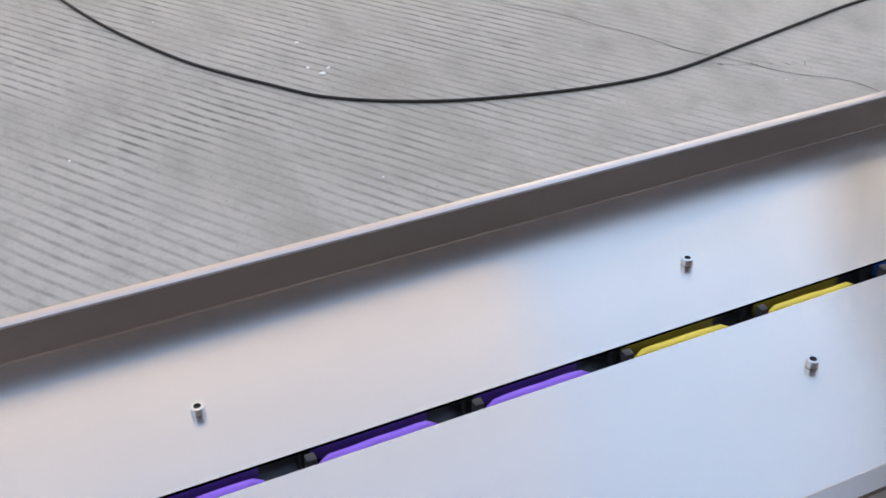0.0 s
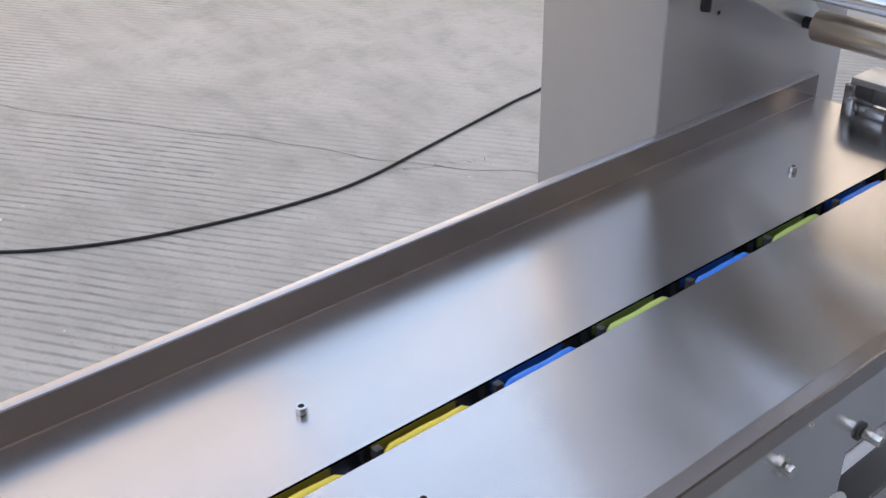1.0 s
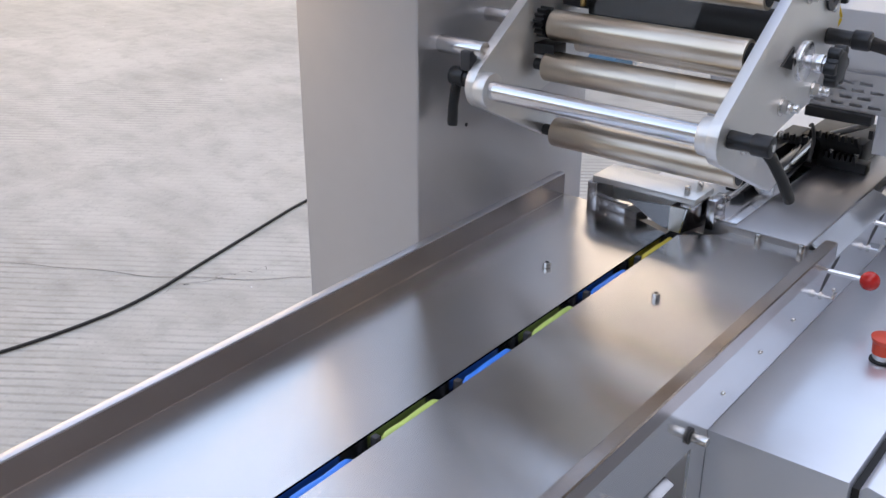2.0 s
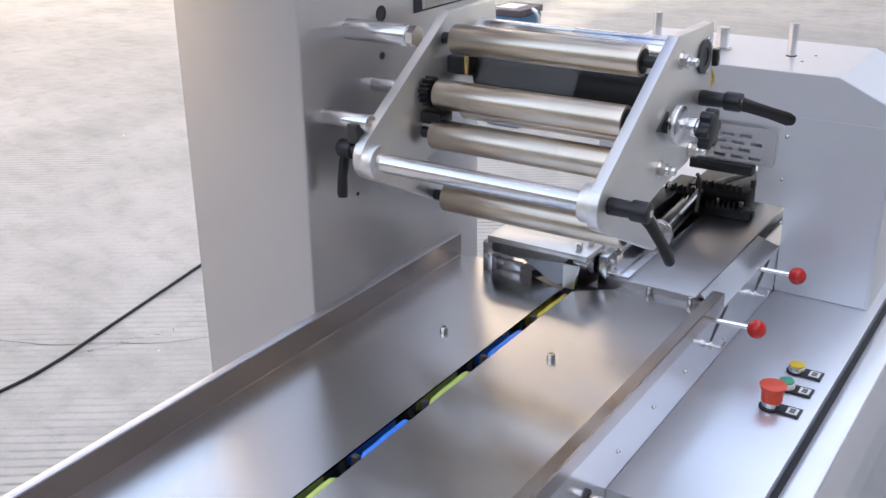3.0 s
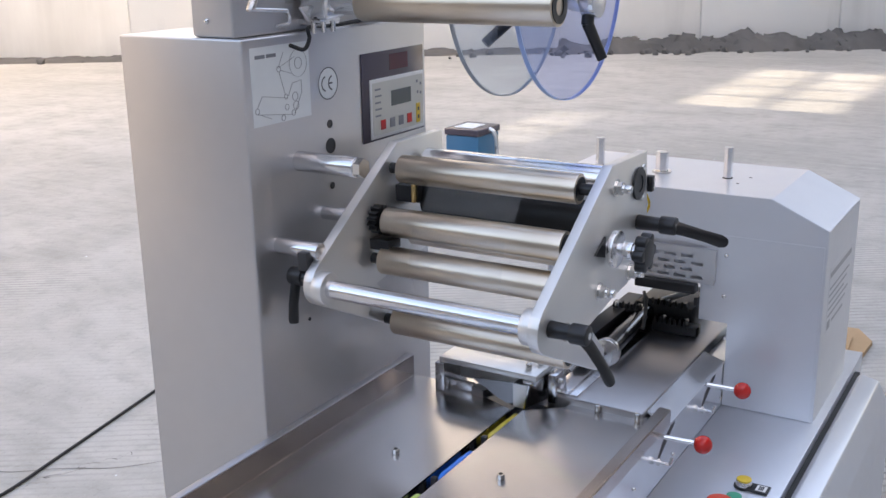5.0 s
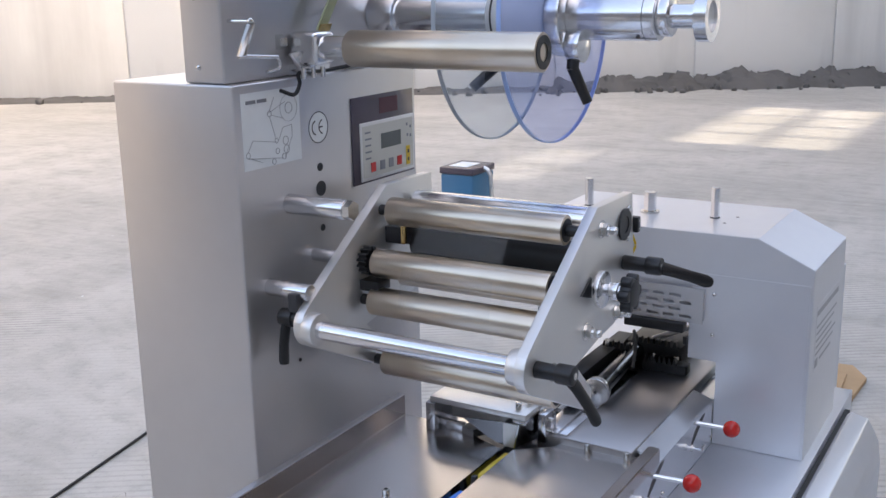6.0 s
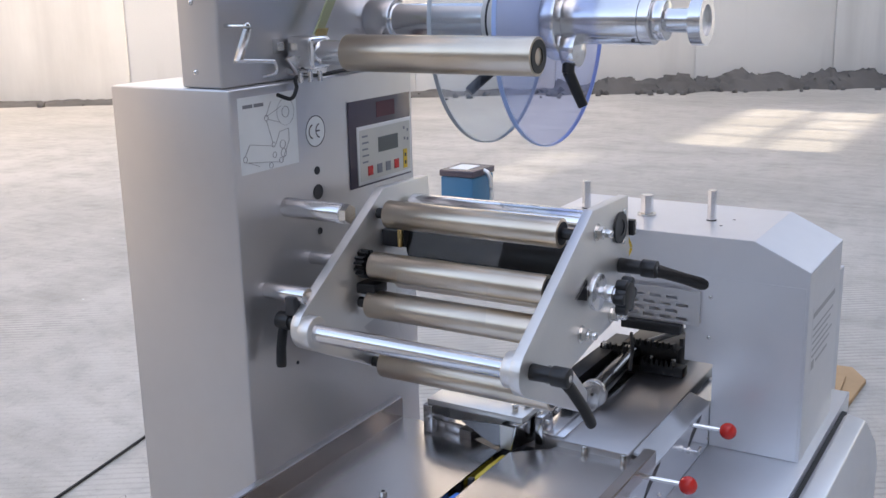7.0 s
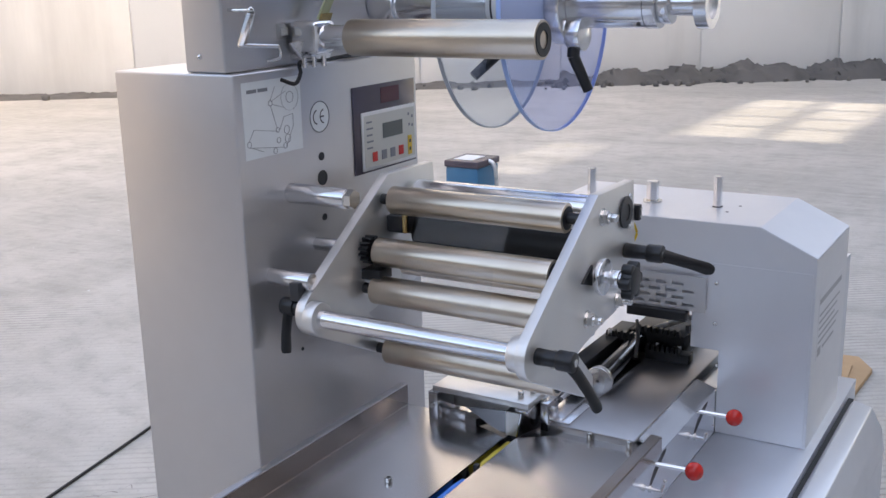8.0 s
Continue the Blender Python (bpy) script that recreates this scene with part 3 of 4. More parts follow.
for y, z in ((-0.102, 1.223), (-0.040, 1.083), (-0.153, 1.086), (-0.262, 1.062)):
    hex_bolt(frame_unit, (PX, y, z), (1, 0, 0), 0.0095, 0.009)
    part("cap_nut", cyl((PX + 0.014, y, z), (PX + 0.024, y, z), 0.0065, 18, 0.0055, bev=0.001), M_BOLT, frame_unit)
part("bearing_seat", ring((PX - 0.001, -0.015, 1.212), (PX + 0.0035, -0.015, 1.212), 0.024, 0.013, 36), M_BLACK, frame_unit)
part("bearing_core", cyl((PX - 0.002, -0.015, 1.212), (PX + 0.002, -0.015, 1.212), 0.0125, 28), M_DARK, frame_unit)
for dy, dz in ((0.014, 0.022), (0.012, -0.024)):
    part("screw", cyl((PX, -0.015 + dy, 1.212 + dz), (PX + 0.004, -0.015 + dy, 1.212 + dz), 0.0045, 14, bev=0.001), M_BOLT, frame_unit)
part("pointer", prism([(-0.175, 1.143), (-0.140, 1.162), (-0.140, 1.132)], "x", PX, PX + 0.003), M_BLACK, frame_unit)
wheel = part("hand_wheel", cyl((PX + 0.044, -0.124, 1.142), (PX + 0.062, -0.124, 1.142), 0.021, 30, bev=0.004), M_BLACK, frame_unit, "black lobed plastic hand wheel")
lobes = bmesh.new()
for i in range(6):
    a = 2 * math.pi * i / 6
    cy, cz = -0.124 + 0.020 * math.cos(a), 1.142 + 0.020 * math.sin(a)
    cyl((PX + 0.045, cy, cz), (PX + 0.061, cy, cz), 0.0082, 16, bev=0.002, bm=lobes)
part("lobe_rim", lobes, M_BLACK, wheel)
part("dial_ring", cyl((PX + 0.008, -0.124, 1.142), (PX + 0.016, -0.124, 1.142), 0.0265, 40, bev=0.0015), M_CHROME, frame_unit)
part("stem", cyl((PX, -0.124, 1.142), (PX + 0.046, -0.124, 1.142), 0.0085, 24), M_CHROME, frame_unit)
part("stem_collar", cyl((PX + 0.024, -0.124, 1.142), (PX + 0.038, -0.124, 1.142), 0.0125, 24, bev=0.001), M_CHROME, frame_unit)


def clamp_handle(parent, hub, out, tip, stem=0.030):
    """A black ratchet clamp lever: a stem along x, a hub, and a tapered bent arm to tip."""
    h, t = Vector(hub), Vector(tip)
    e = h + Vector((out * stem, 0, 0))
    ob = part("clamp_handle", cyl(h, e, 0.0115, 24, 0.010, bev=0.0015), M_BLACK, parent, "black plastic ratchet clamp lever")
    part("clamp_hub", cyl(e - Vector((out * 0.012, 0, 0)), e + Vector((out * 0.012, 0, 0)), 0.0135, 24, bev=0.002), M_BLACK, ob)
    d = (t - e).normalized()
    side = d.cross(Vector((1, 0, 0))).normalized()
    bm = bmesh.new()
    rows = []
    for k, w, o in ((0.0, 0.011, 0.0), (0.25, 0.0095, 0.004), (0.6, 0.009, 0.005), (0.92, 0.010, 0.003), (1.0, 0.008, 0.002)):
        c = e.lerp(t, k) + Vector((out * o, 0, 0))
        rows.append([bm.verts.new(c + w * math.cos(a) * side + Vector((0.0062 * math.sin(a), 0, 0))) for a in [2 * math.pi * i / 14 for i in range(14)]])
    for u, v in zip(rows, rows[1:]):
        for i in range(14):
            bm.faces.new((u[i], u[(i + 1) % 14], v[(i + 1) % 14], v[i]))
    bm.faces.new(rows[0])
    bm.faces.new(rows[-1][::-1])
    part("clamp_arm", bm, M_BLACK, ob)
    part("clamp_screw", cyl(e + Vector((out * 0.012, 0, 0)), e + Vector((out * 0.0135, 0, 0)), 0.005, 14), M_BOLT, ob)


part("sensor_block", box(0.190, 0.206, 0.0285, 0.041, 1.190, 1.214, 0.0015), M_BLACK, frame_unit)
for z in (1.196, 1.208):
    part("sensor_screw", cyl((0.206, 0.035, z), (0.2075, 0.035, z), 0.003, 12), M_BOLT, frame_unit)
part("earth_wire", sweep(curve([(0.196, 0.032, 1.186), (0.200, 0.036, 1.168), (0.194, 0.030, 1.150)]), 0.002), M_YELLOW, frame_unit)
clamp_handle(frame_unit, (PX, -0.312, 1.083), 1, (0.268, -0.276, 1.010), 0.042)
clamp_handle(frame_unit, (PX, -0.012, 1.153), 1, (0.318, 0.028, 1.127), 0.048)
clamp_handle(frame_unit, (-0.178, -0.312, 1.092), -1, (-0.206, -0.322, 1.022), 0.026)
part("clamp_saddle", box(-0.196, -0.179, -0.322, -0.300, 1.104, 1.132, 0.002), M_DARK, frame_unit)
M_FILM = Mat("clear_film", (0.92, 0.92, 0.92), 0.35, 0.0, Alpha=0.035).m
film = thing("film_web", (0.0, -0.1, 0.97), "clear packing film threaded round the rollers", "film")

for y0, z0, y1, z1 in ((-0.112, 1.2425, -0.158, 1.170), (-0.187, 1.150, -0.199, 1.092), (-0.194, 1.076, -0.163, 0.998), (-0.1275, 0.965, 0.020, 0.874)):
    d = Vector((0, z1 - z0, y0 - y1)).normalized() * 0.00035
    part("sheet", prism([(y0 + d.y, z0 + d.z), (y1 + d.y, z1 + d.z), (y1 - d.y, z1 - d.z), (y0 - d.y, z0 - d.z)], "x", -0.085, 0.070), M_FILM, film)

# ---- forming box ----
former = thing("forming_box", (-0.05, 0.04, Z), "machined aluminium forming box over the table slot", "forming box")
part("top_plate", box(-0.160, 0.027, 0.006, 0.077, 0.8515, 0.8615, 0.0008), M_ALU, former, "brushed aluminium cover plate")
part("side_block", box(-0.166, -0.148, 0.001, 0.082, Z, 0.8512, 0.001), M_SHEET, former)
part("side_block", box(0.031, 0.045, 0.046, 0.090, Z, 0.851, 0.001), M_SHEET, former)
part("cross_plate", box(-0.1475, 0.0295, 0.060, 0.0665, Z + 0.006, 0.851), M_ALU, former)
wing = [(-0.092 + 0.010 * t, 0.836 - 0.006 * t) for t in (0.0, 0.5, 1.0)] + [(-0.065, 0.822), (-0.045, 0.8105), (-0.024, 0.803), (-0.0125, 0.8015), (-0.0125, 0.843), (-0.050, 0.8395)]
part("funnel_wing", prism(wing, "y", 0.0035, 0.0055), M_DARKSTEEL, former, "curved thin steel guide wing")
part("funnel_face", prism([(-0.012, 0.8015), (0.0065, 0.8015), (0.0155, 0.8445), (-0.012, 0.8435)], "y", 0.0005, 0.0028), M_ALU, former, "bright steel funnel mouth plate")
cheek = bmesh.new()
q = [[cheek.verts.new(v) for v in ((0.0068 + d, 0.0012, Z + 0.001), (0.0158 + d, 0.0012, 0.8445), (0.0285 + d, 0.070, 0.8500), (0.0265 + d, 0.070, Z + 0.001))] for d in (0, 0.002)]
cheek.faces.new(q[0])
cheek.faces.new(q[1][::-1])
for i in range(4):
    cheek.faces.new((q[0][i], q[1][i], q[1][(i + 1) % 4], q[0][(i + 1) % 4]))
part("funnel_cheek", cheek, M_SHEET, former)
part("inner_wall", box(-0.0145, -0.0125, 0.006, 0.058, Z + 0.001, 0.842), M_SHEET, former)
part("end_block", box(0.0045, 0.0295, 0.0025, 0.0300, 0.8455, 0.8510, 0.0008), M_SHEET, former)
part("guide_plate", prism([(-0.098, 0.010), (-0.072, 0.004), (-0.062, 0.026), (-0.094, 0.034)], "z", Z + 0.0005, Z + 0.016), M_SHEET, former)
part("bracket", box(-0.147, -0.098, 0.018, 0.024, Z, Z + 0.018, 0.001), M_SHEET, former)
for x, y in ((0.004, 0.026), (0.012, 0.056)):
    part("bolt", cyl((x, y, 0.8615), (x, y, 0.874), 0.0052, 18, bev=0.0006), M_BOLT, former)
for x, y, z in ((0.045, 0.060, 0.838), (0.045, 0.054, 0.822)):
    part("bolt", cyl((x, y, z), (x + 0.008, y, z), 0.0045, 16), M_BOLT, former)
part("bolt", cyl((-0.157, 0.0008, 0.826), (-0.157, -0.004, 0.826), 0.0045, 16), M_BOLT, former)
part("guide_rod", cyl((0.050, 0.088, 0.846), (0.046, 0.210, 0.846), 0.004, 14), M_CHROME, former)
# black sheet painted in for the shade below the plate cut-outs
part("gap_shade_sheet", prism([(-0.10, -0.03), (0.10, -0.03), (0.10, 0.088), (-0.10, 0.088)], "z", Z - 0.032, Z - 0.029), M_BLACK, former)

# ---- tray fittings and sealing parts ----
for x, y in ((0.054, 0.0745), (0.120, 0.0545), (0.190, 0.0545)):
    part("bolt", cyl((x, y - 0.004, Z), (x, y - 0.004, Z + 0.013), 0.0048, 16, bev=0.0006), M_BOLT, tray)
part("side_rail", box(0.026, 0.078, 0.062, 0.40, 0.8125, 0.8160, 0.0008), M_SHEET, tray)
unit = thing("sealing_wheel_unit", (0.06, 0.4, 0.8125), "black sealing drive with a chrome wheel on the cover tray", "sealing unit")
part("shaft_tube", cyl((0.066, 0.222, 0.8395), (0.046, 0.530, 0.8395), 0.018, 28), M_DARKSTEEL, unit)
part("wheel", cyl((0.067, 0.208, 0.8395), (0.066, 0.223, 0.8395), 0.0255, 36, bev=0.0015), M_CHROME, unit)
part("axle_hole", cyl((0.0672, 0.2072, 0.8395), (0.067, 0.209, 0.8395), 0.003, 12), M_DARK, unit)
part("drive_rail", box(-0.004, 0.030, 0.20, 0.50, 0.8127, 0.858, 0.002), M_BLACK, unit)
part("housing", box(0.030, 0.145, 0.455, 0.600, 0.8127, 0.858, 0.003), M_BLACK, unit)
part("shoe", box(0.075, 0.165, 0.425, 0.455, 0.8127, 0.832, 0.002), M_BLACK, unit)
for x0, n, y, z, w in ((0.002, 5, 0.400, 0.858, 0.012), (0.044, 8, 0.452, 0.858, 0.012), (0.078, 7, 0.424, 0.832, 0.010)):
    rack = []
    for i in range(n):
        u = x0 + w * i
        rack += [(u, z), (u + 0.002, z + 0.011), (u + w * 0.55, z + 0.011), (u + w * 0.7, z)]
    part("tooth_rack", prism([(x0, z - 0.006)] + rack + [(x0 + w * n, z - 0.006)], "y", y, y + 0.014), M_BLACK, unit, "black toothed sealing jaw")
part("cable", sweep(curve([(0.030, 0.50, 0.862), (0.060, 0.42, 0.888), (0.085, 0.36, 0.880), (0.092, 0.33, 0.850)]), 0.0035), M_RUBBER, unit)
part("link", cyl((0.080, 0.47, 0.862), (0.135, 0.52, 0.880), 0.006, 14), M_ALU, unit)
for x, y, z in ((0.012, 0.40, 0.858), (0.095, 0.440, 0.832), (0.140, 0.440, 0.832)):
    part("bolt", cyl((x, y, z), (x, y, z + 0.013), 0.005, 14, bev=0.0006), M_BOLT, unit)

guard = thing("slotted_guard", (0.14, 0.36, 0.945), "grey slotted sheet guard in front of the hood opening", "guard")
gx = [0.060, 0.212]
sheet = bmesh.new()
zs = [0.945, 0.953, 0.959, 0.966, 0.972, 0.979, 0.985, 0.992, 0.998, 1.012]
for i, (z0, z1) in enumerate(zip(zs, zs[1:])):
    if i % 2 == 0:
        box(gx[0], gx[1], 0.362, 0.3645, z0, z1, bm=sheet)
    else:
        x = gx[0]
        off = 0.012 if (i // 2) % 2 else 0.0
        cuts = [(0.072 + off + 0.032 * k, 0.072 + off + 0.032 * k + 0.022) for k in range(4 - (1 if off else 0))]
        for c0, c1 in cuts:
            box(x, c0, 0.362, 0.3645, z0, z1, bm=sheet)
            x = c1
        box(x, gx[1], 0.362, 0.3645, z0, z1, bm=sheet)
part("sheet", sheet, M_CABINET, guard)
part("mount", box(0.190, 0.212, 0.3645, 0.3755, 0.95, 1.01), M_CABINET, guard)
part("under_bar", box(0.064, 0.180, 0.350, 0.3745, 0.926, 0.944, 0.002), M_BLACK, guard)
part("side_clip", box(0.1755, 0.183, 0.366, 0.3755, 0.900, 0.915), M_BLACK, guard)

# ---- hood details ----
part("door_panel", prism([(0.2375, DZ + 0.001), (0.3975, DZ + 0.001), (0.3975, 1.039), (0.1835, 1.039), (0.1835, 0.8755), (0.2375, 0.8755)], "y", HY0 - 0.0022, HY0 - 0.0002), M_HOOD, hood, "flush silver front door panel")
for z in (1.002, 0.924):
    part("screw", ball((0.2285, HY0 - 0.0022, z), 0.0042, 14), M_BOLT, hood)
for z in (0.845, 0.795, 0.725):
    part("screw", ball((0.236, HY0 - 0.008, z), 0.0028, 12), M_BOLT, hood)
for x, y, r, top in ((0.056, 0.500, 0.0125, 1.156), (0.184, 0.508, 0.0088, 1.174), (-0.078, 0.510, 0.0088, 1.171)):
    stud = thing("hex_stud", (x, y, 1.1145), "shiny hexagonal steel stud on the hood top", "stud", "hood studs")
    part("stem", hexagon((x, y, 1.1145), (x, y, top), r), M_CHROME, stud)
    part("washer", cyl((x, y, 1.1146), (x, y, 1.1185 if r > 0.01 else 1.1160), r * 1.5 if r > 0.01 else r * 1.1, 24), M_BOLT if r > 0.01 else M_DARK, stud)
for x, y in ((0.214, 0.47), (0.222, 0.53)):
    part("pin_hole", cyl((x, y, 1.1144), (x, y, 1.1150), 0.003, 10), M_DARK, hood)
plate = thing("rating_plate", (0.4028, 0.51, 0.93), "printed grey rating sticker on the side of the hood", "sticker")
part("sheet", box(0.4026, 0.4030, 0.415, 0.610, 0.868, 0.992), M_HOOD, plate)
part("printed_line", box(0.4030, 0.4034, 0.420, 0.605, 0.972, 0.982), M_FAINTINK, plate)
for i in range(5):
    part("printed_line", box(0.4030, 0.4034, 0.424, 0.596 - 0.02 * (i % 3), 0.948 - 0.013 * i, 0.952 - 0.013 * i), M_FAINTINK, plate)
part("printed_mark", box(0.4030, 0.4034, 0.424, 0.446, 0.872, 0.888), M_FAINTINK, plate)
part("printed_line", box(0.4030, 0.4034, 0.462, 0.560, 0.878, 0.883), M_FAINTINK, plate)

# ---- levers' slots and hooks on the apron ----
for y in (0.064, 0.286):
    slot = prism([(y - 0.040, 0.756), (y - 0.034, 0.753), (y + 0.034, 0.786), (y + 0.038, 0.796), (y + 0.030, 0.795), (y - 0.020, 0.775)], "x", 0.2358, 0.2366)
    part("lever_slot", slot, M_DARK, table)
    hook = thing("hook_bolt", (0.236, y - 0.052, 0.757), "small chrome hooked stop bolt on the apron", "bolt", "hook bolts")
    part("shank", cyl((0.236, y - 0.052, 0.757), (0.262, y - 0.052, 0.757), 0.0032, 14), M_CHROME, hook)
    part("nut", hexagon((0.240, y - 0.052, 0.757), (0.246, y - 0.052, 0.757), 0.0065), M_BOLT, hook)
    part("hook", cyl((0.260, y - 0.052, 0.757), (0.263, y - 0.048, 0.768), 0.0032, 14), M_CHROME, hook)
for y, z in ((-0.585, 0.725), (-0.418, 0.733), (-0.735, 0.763)):
    long = z < 0.75
    bolt = thing("side_bolt", (0.236, y, z), "steel bolt with a washer in the side apron", "bolt", "side bolts")
    part("washer", cyl((0.236, y, z), (0.239, y, z), 0.011, 22), M_BOLT if not long else M_DARK, bolt)
    part("head", cyl((0.239, y, z), (0.262 if long else 0.25, y, z), 0.0065, 20, bev=0.001), M_BOLT, bolt)
for y, z in ((-0.693, 0.789), (-0.20, 0.752), (-0.08, 0.752), (0.10, 0.73), (-0.32, 0.745)):
    part("rivet", ball((0.2362, y, z), 0.0035, 12), M_BOLT, table)
dial = thing("scale_sticker", (0.2363, -0.62, 0.64), "white curved scale sticker on the side apron", "sticker")
bm = bmesh.new()
pts = []
for i in range(15):
    a = radians(20 + 140 * i / 14)
    pts.append((math.cos(a), math.sin(a)))
v = [[bm.verts.new((x, -0.62 + r * c, 0.610 + r * s)) for r in (0.026, 0.044)] for x in (0.2362, 0.2367) for c, s in pts]
for i in range(14):
    bm.faces.new((v[15 + i][0], v[15 + i][1], v[16 + i][1], v[16 + i][0]))
    bm.faces.new((v[i][0], v[i + 1][0], v[i + 1][1], v[i][1]))
part("sheet", bm, M_LABEL, dial)
for i in range(4):
    a = radians(125 - 12 * i)
    part("printed_mark", box(0.2367, 0.2371, -0.62 + 0.035 * math.cos(a) - 0.0025, -0.62 + 0.035 * math.cos(a) + 0.0025, 0.610 + 0.035 * math.sin(a) - 0.004, 0.610 + 0.035 * math.sin(a) + 0.004), M_INK, dial)

# ---- push buttons on the deck ----
for y, x, mat, name, lab in ((0.088, 0.359, M_YELLOW, "yellow_button", "yellow push button with a chrome collar on the deck"), (0.028, 0.360, M_GREEN, "green_button", "green push button with a white collar on the deck")):
    b = thing(name, (x, y, DZ), lab, "push button", "deck push buttons")
    part("gasket", cyl((x, y, DZ), (x, y, DZ + 0.003), 0.0155, 28), M_RUBBER, b)
    part("collar", cyl((x, y, DZ + 0.003), (x, y, DZ + 0.012), 0.0138, 28, 0.0125, bev=0.001), M_CHROME if mat is M_YELLOW else M_WHITE, b)
    part("cap", cyl((x, y, DZ + 0.012), (x, y, DZ + 0.0145), 0.0118, 28, bev=0.0008), mat, b)
    part("name_plate", box(x + 0.008, x + 0.040, y - 0.0135, y + 0.0135, DZ + 0.0002, DZ + 0.0035, 0.0008), M_BLACK, b)
    part("label", box(x + 0.020, x + 0.036, y - 0.009, y + 0.009, DZ + 0.0035, DZ + 0.0041), M_WHITE, b)
    for k in range(3):
        part("printed_mark", box(x + 0.024, x + 0.032, y - 0.006 + 0.0045 * k, y - 0.003 + 0.0045 * k, DZ + 0.0041, DZ + 0.0044), M_INK, b)
x, y = 0.357, -0.040
stop = thing("emergency_stop", (x, y, DZ), "red mushroom emergency stop button on the deck", "push button", "deck push buttons")
part("gasket", cyl((x, y, DZ), (x, y, DZ + 0.003), 0.0175, 28), M_RUBBER, stop)
part("collar", cyl((x, y, DZ + 0.003), (x, y, DZ + 0.013), 0.0140, 28), M_CHROME, stop)
part("stem", cyl((x, y, DZ + 0.013), (x, y, DZ + 0.030), 0.0155, 32, 0.0165), M_ESTOP, stop)
part("cap", cyl((x, y, DZ + 0.030), (x, y, DZ + 0.039), 0.0170, 36, 0.0205, bev=0.0015), M_ESTOP, stop)
part("name_plate", box(x + 0.008, x + 0.044, y - 0.0135, y + 0.0135, DZ + 0.0002, DZ + 0.0035, 0.0008), M_BLACK, stop)
part("label", box(x + 0.024, x + 0.040, y - 0.009, y + 0.009, DZ + 0.0035, DZ + 0.0041), M_WHITE, stop)
for k in range(3):
    part("printed_mark", box(x + 0.028, x + 0.036, y - 0.006 + 0.0045 * k, y - 0.003 + 0.0045 * k, DZ + 0.0041, DZ + 0.0044), M_INK, stop)

# ---- table bolts ----
for x, dy in ((-0.093, 0.0), (0.085, 0.009)):
    for y in (-0.236 + dy, -1.061 + dy, -1.567):
        b = thing("cap_screw", (x, y, Z), "small steel socket cap screw in the table", "bolt", "table screws")
        part("head", ring((x, y, Z + 0.0005), (x, y, Z + 0.0082), 0.0062, 0.0033, 20), M_BOLT, b)
        part("socket", hexagon((x, y, Z), (x, y, Z + 0.006), 0.0034), M_DARK, b)

# ---- chain lugs and wrapped bars in the slot ----
ORDER = ["purple", "purple", "purple", "yellow", "yellow", "blue", "lime", "blue", "lime", "blue", "yellow"]
chain = thing("lug_chain", (0, -0.9, Z - 0.045), "dark steel feed chain with upright pusher lugs in the slot", "chain")
part("chain_strip", box(-0.0105, 0.0065, TY0, 0.05, Z - 0.0445, Z - 0.030), M_DARKSTEEL, chain)
for i, col in enumerate(ORDER):
    y = -0.880 + 0.153 * (i - 5)
    lug = part("lug", box(-0.006, 0.003, y - 0.009, y, Z - 0.030, Z + 0.001, 0.0012), M_DARK, chain)
    part("pin", cyl((-0.0065, y - 0.0045, Z - 0.006), (0.0035, y - 0.0045, Z - 0.006), 0.0022, 10), M_BOLT, lug)
    if y + 0.11 > 0.02:
        continue
    snack = thing("wrapped_bar", (-0.002, y + 0.055, Z - 0.0295), "thin %s wrapped bar lying in the slot" % col, "bar", "bars in the slot")
    bm = bmesh.new()
    rows = []
    for k in range(13):
        t = k / 12
        w = 0.0058 * (0.55 + 0.45 * min(1, t * 8, (1 - t) * 8)) * (1 + 0.03 * math.sin(9 * t + i))
        h = 0.0275 * (0.80 + 0.20 * min(1, t * 12, (1 - t) * 12)) * (1 + 0.015 * math.sin(13 * t + 2 * i))
        c = Vector((0.0010 + 0.0006 * math.sin(5 * t + i), y + 0.002 + 0.106 * t, Z - 0.0290))
        rows.append([bm.verts.new(c + Vector((w * math.copysign(abs(math.cos(a)) ** 0.6, math.cos(a)), 0, h * (0.5 + 0.5 * math.copysign(abs(math.sin(a)) ** 0.7, math.sin(a)))))) for a in [2 * math.pi * j / 12 for j in range(12)]])
    for u, v in zip(rows, rows[1:]):
        for j in range(12):
            bm.faces.new((u[j], u[(j + 1) % 12], v[(j + 1) % 12], v[j]))
    bm.faces.new(rows[0])
    bm.faces.new(rows[-1][::-1])
    part("wrapper", bm, BAR[col], snack, smooth=60)

# ---- cabinet face ----
poster = thing("threading_diagram", (XC, -0.275, 1.31), "pale printed film threading diagram stuck on the cabinet", "sticker")
PY0, PY1, PZ0, PZ1 = -0.340, -0.210, 1.310, 1.420
part("sheet", box(XC, XC + 0.0006, PY0, PY1, PZ0, PZ1), M_LABEL, poster)


def pp(u, v, lift=0.0008):
    return (XC + lift, PY0 + (PY1 - PY0) * u, PZ1 - (PZ1 - PZ0) * v)


for k in range(2):
    part("title_bar", box(XC + 0.0006, XC + 0.0010, PY0 + 0.010 + 0.024 * k, PY0 + 0.031 + 0.024 * k, PZ1 - 0.016, PZ1 - 0.011), M_GREYINK, poster)
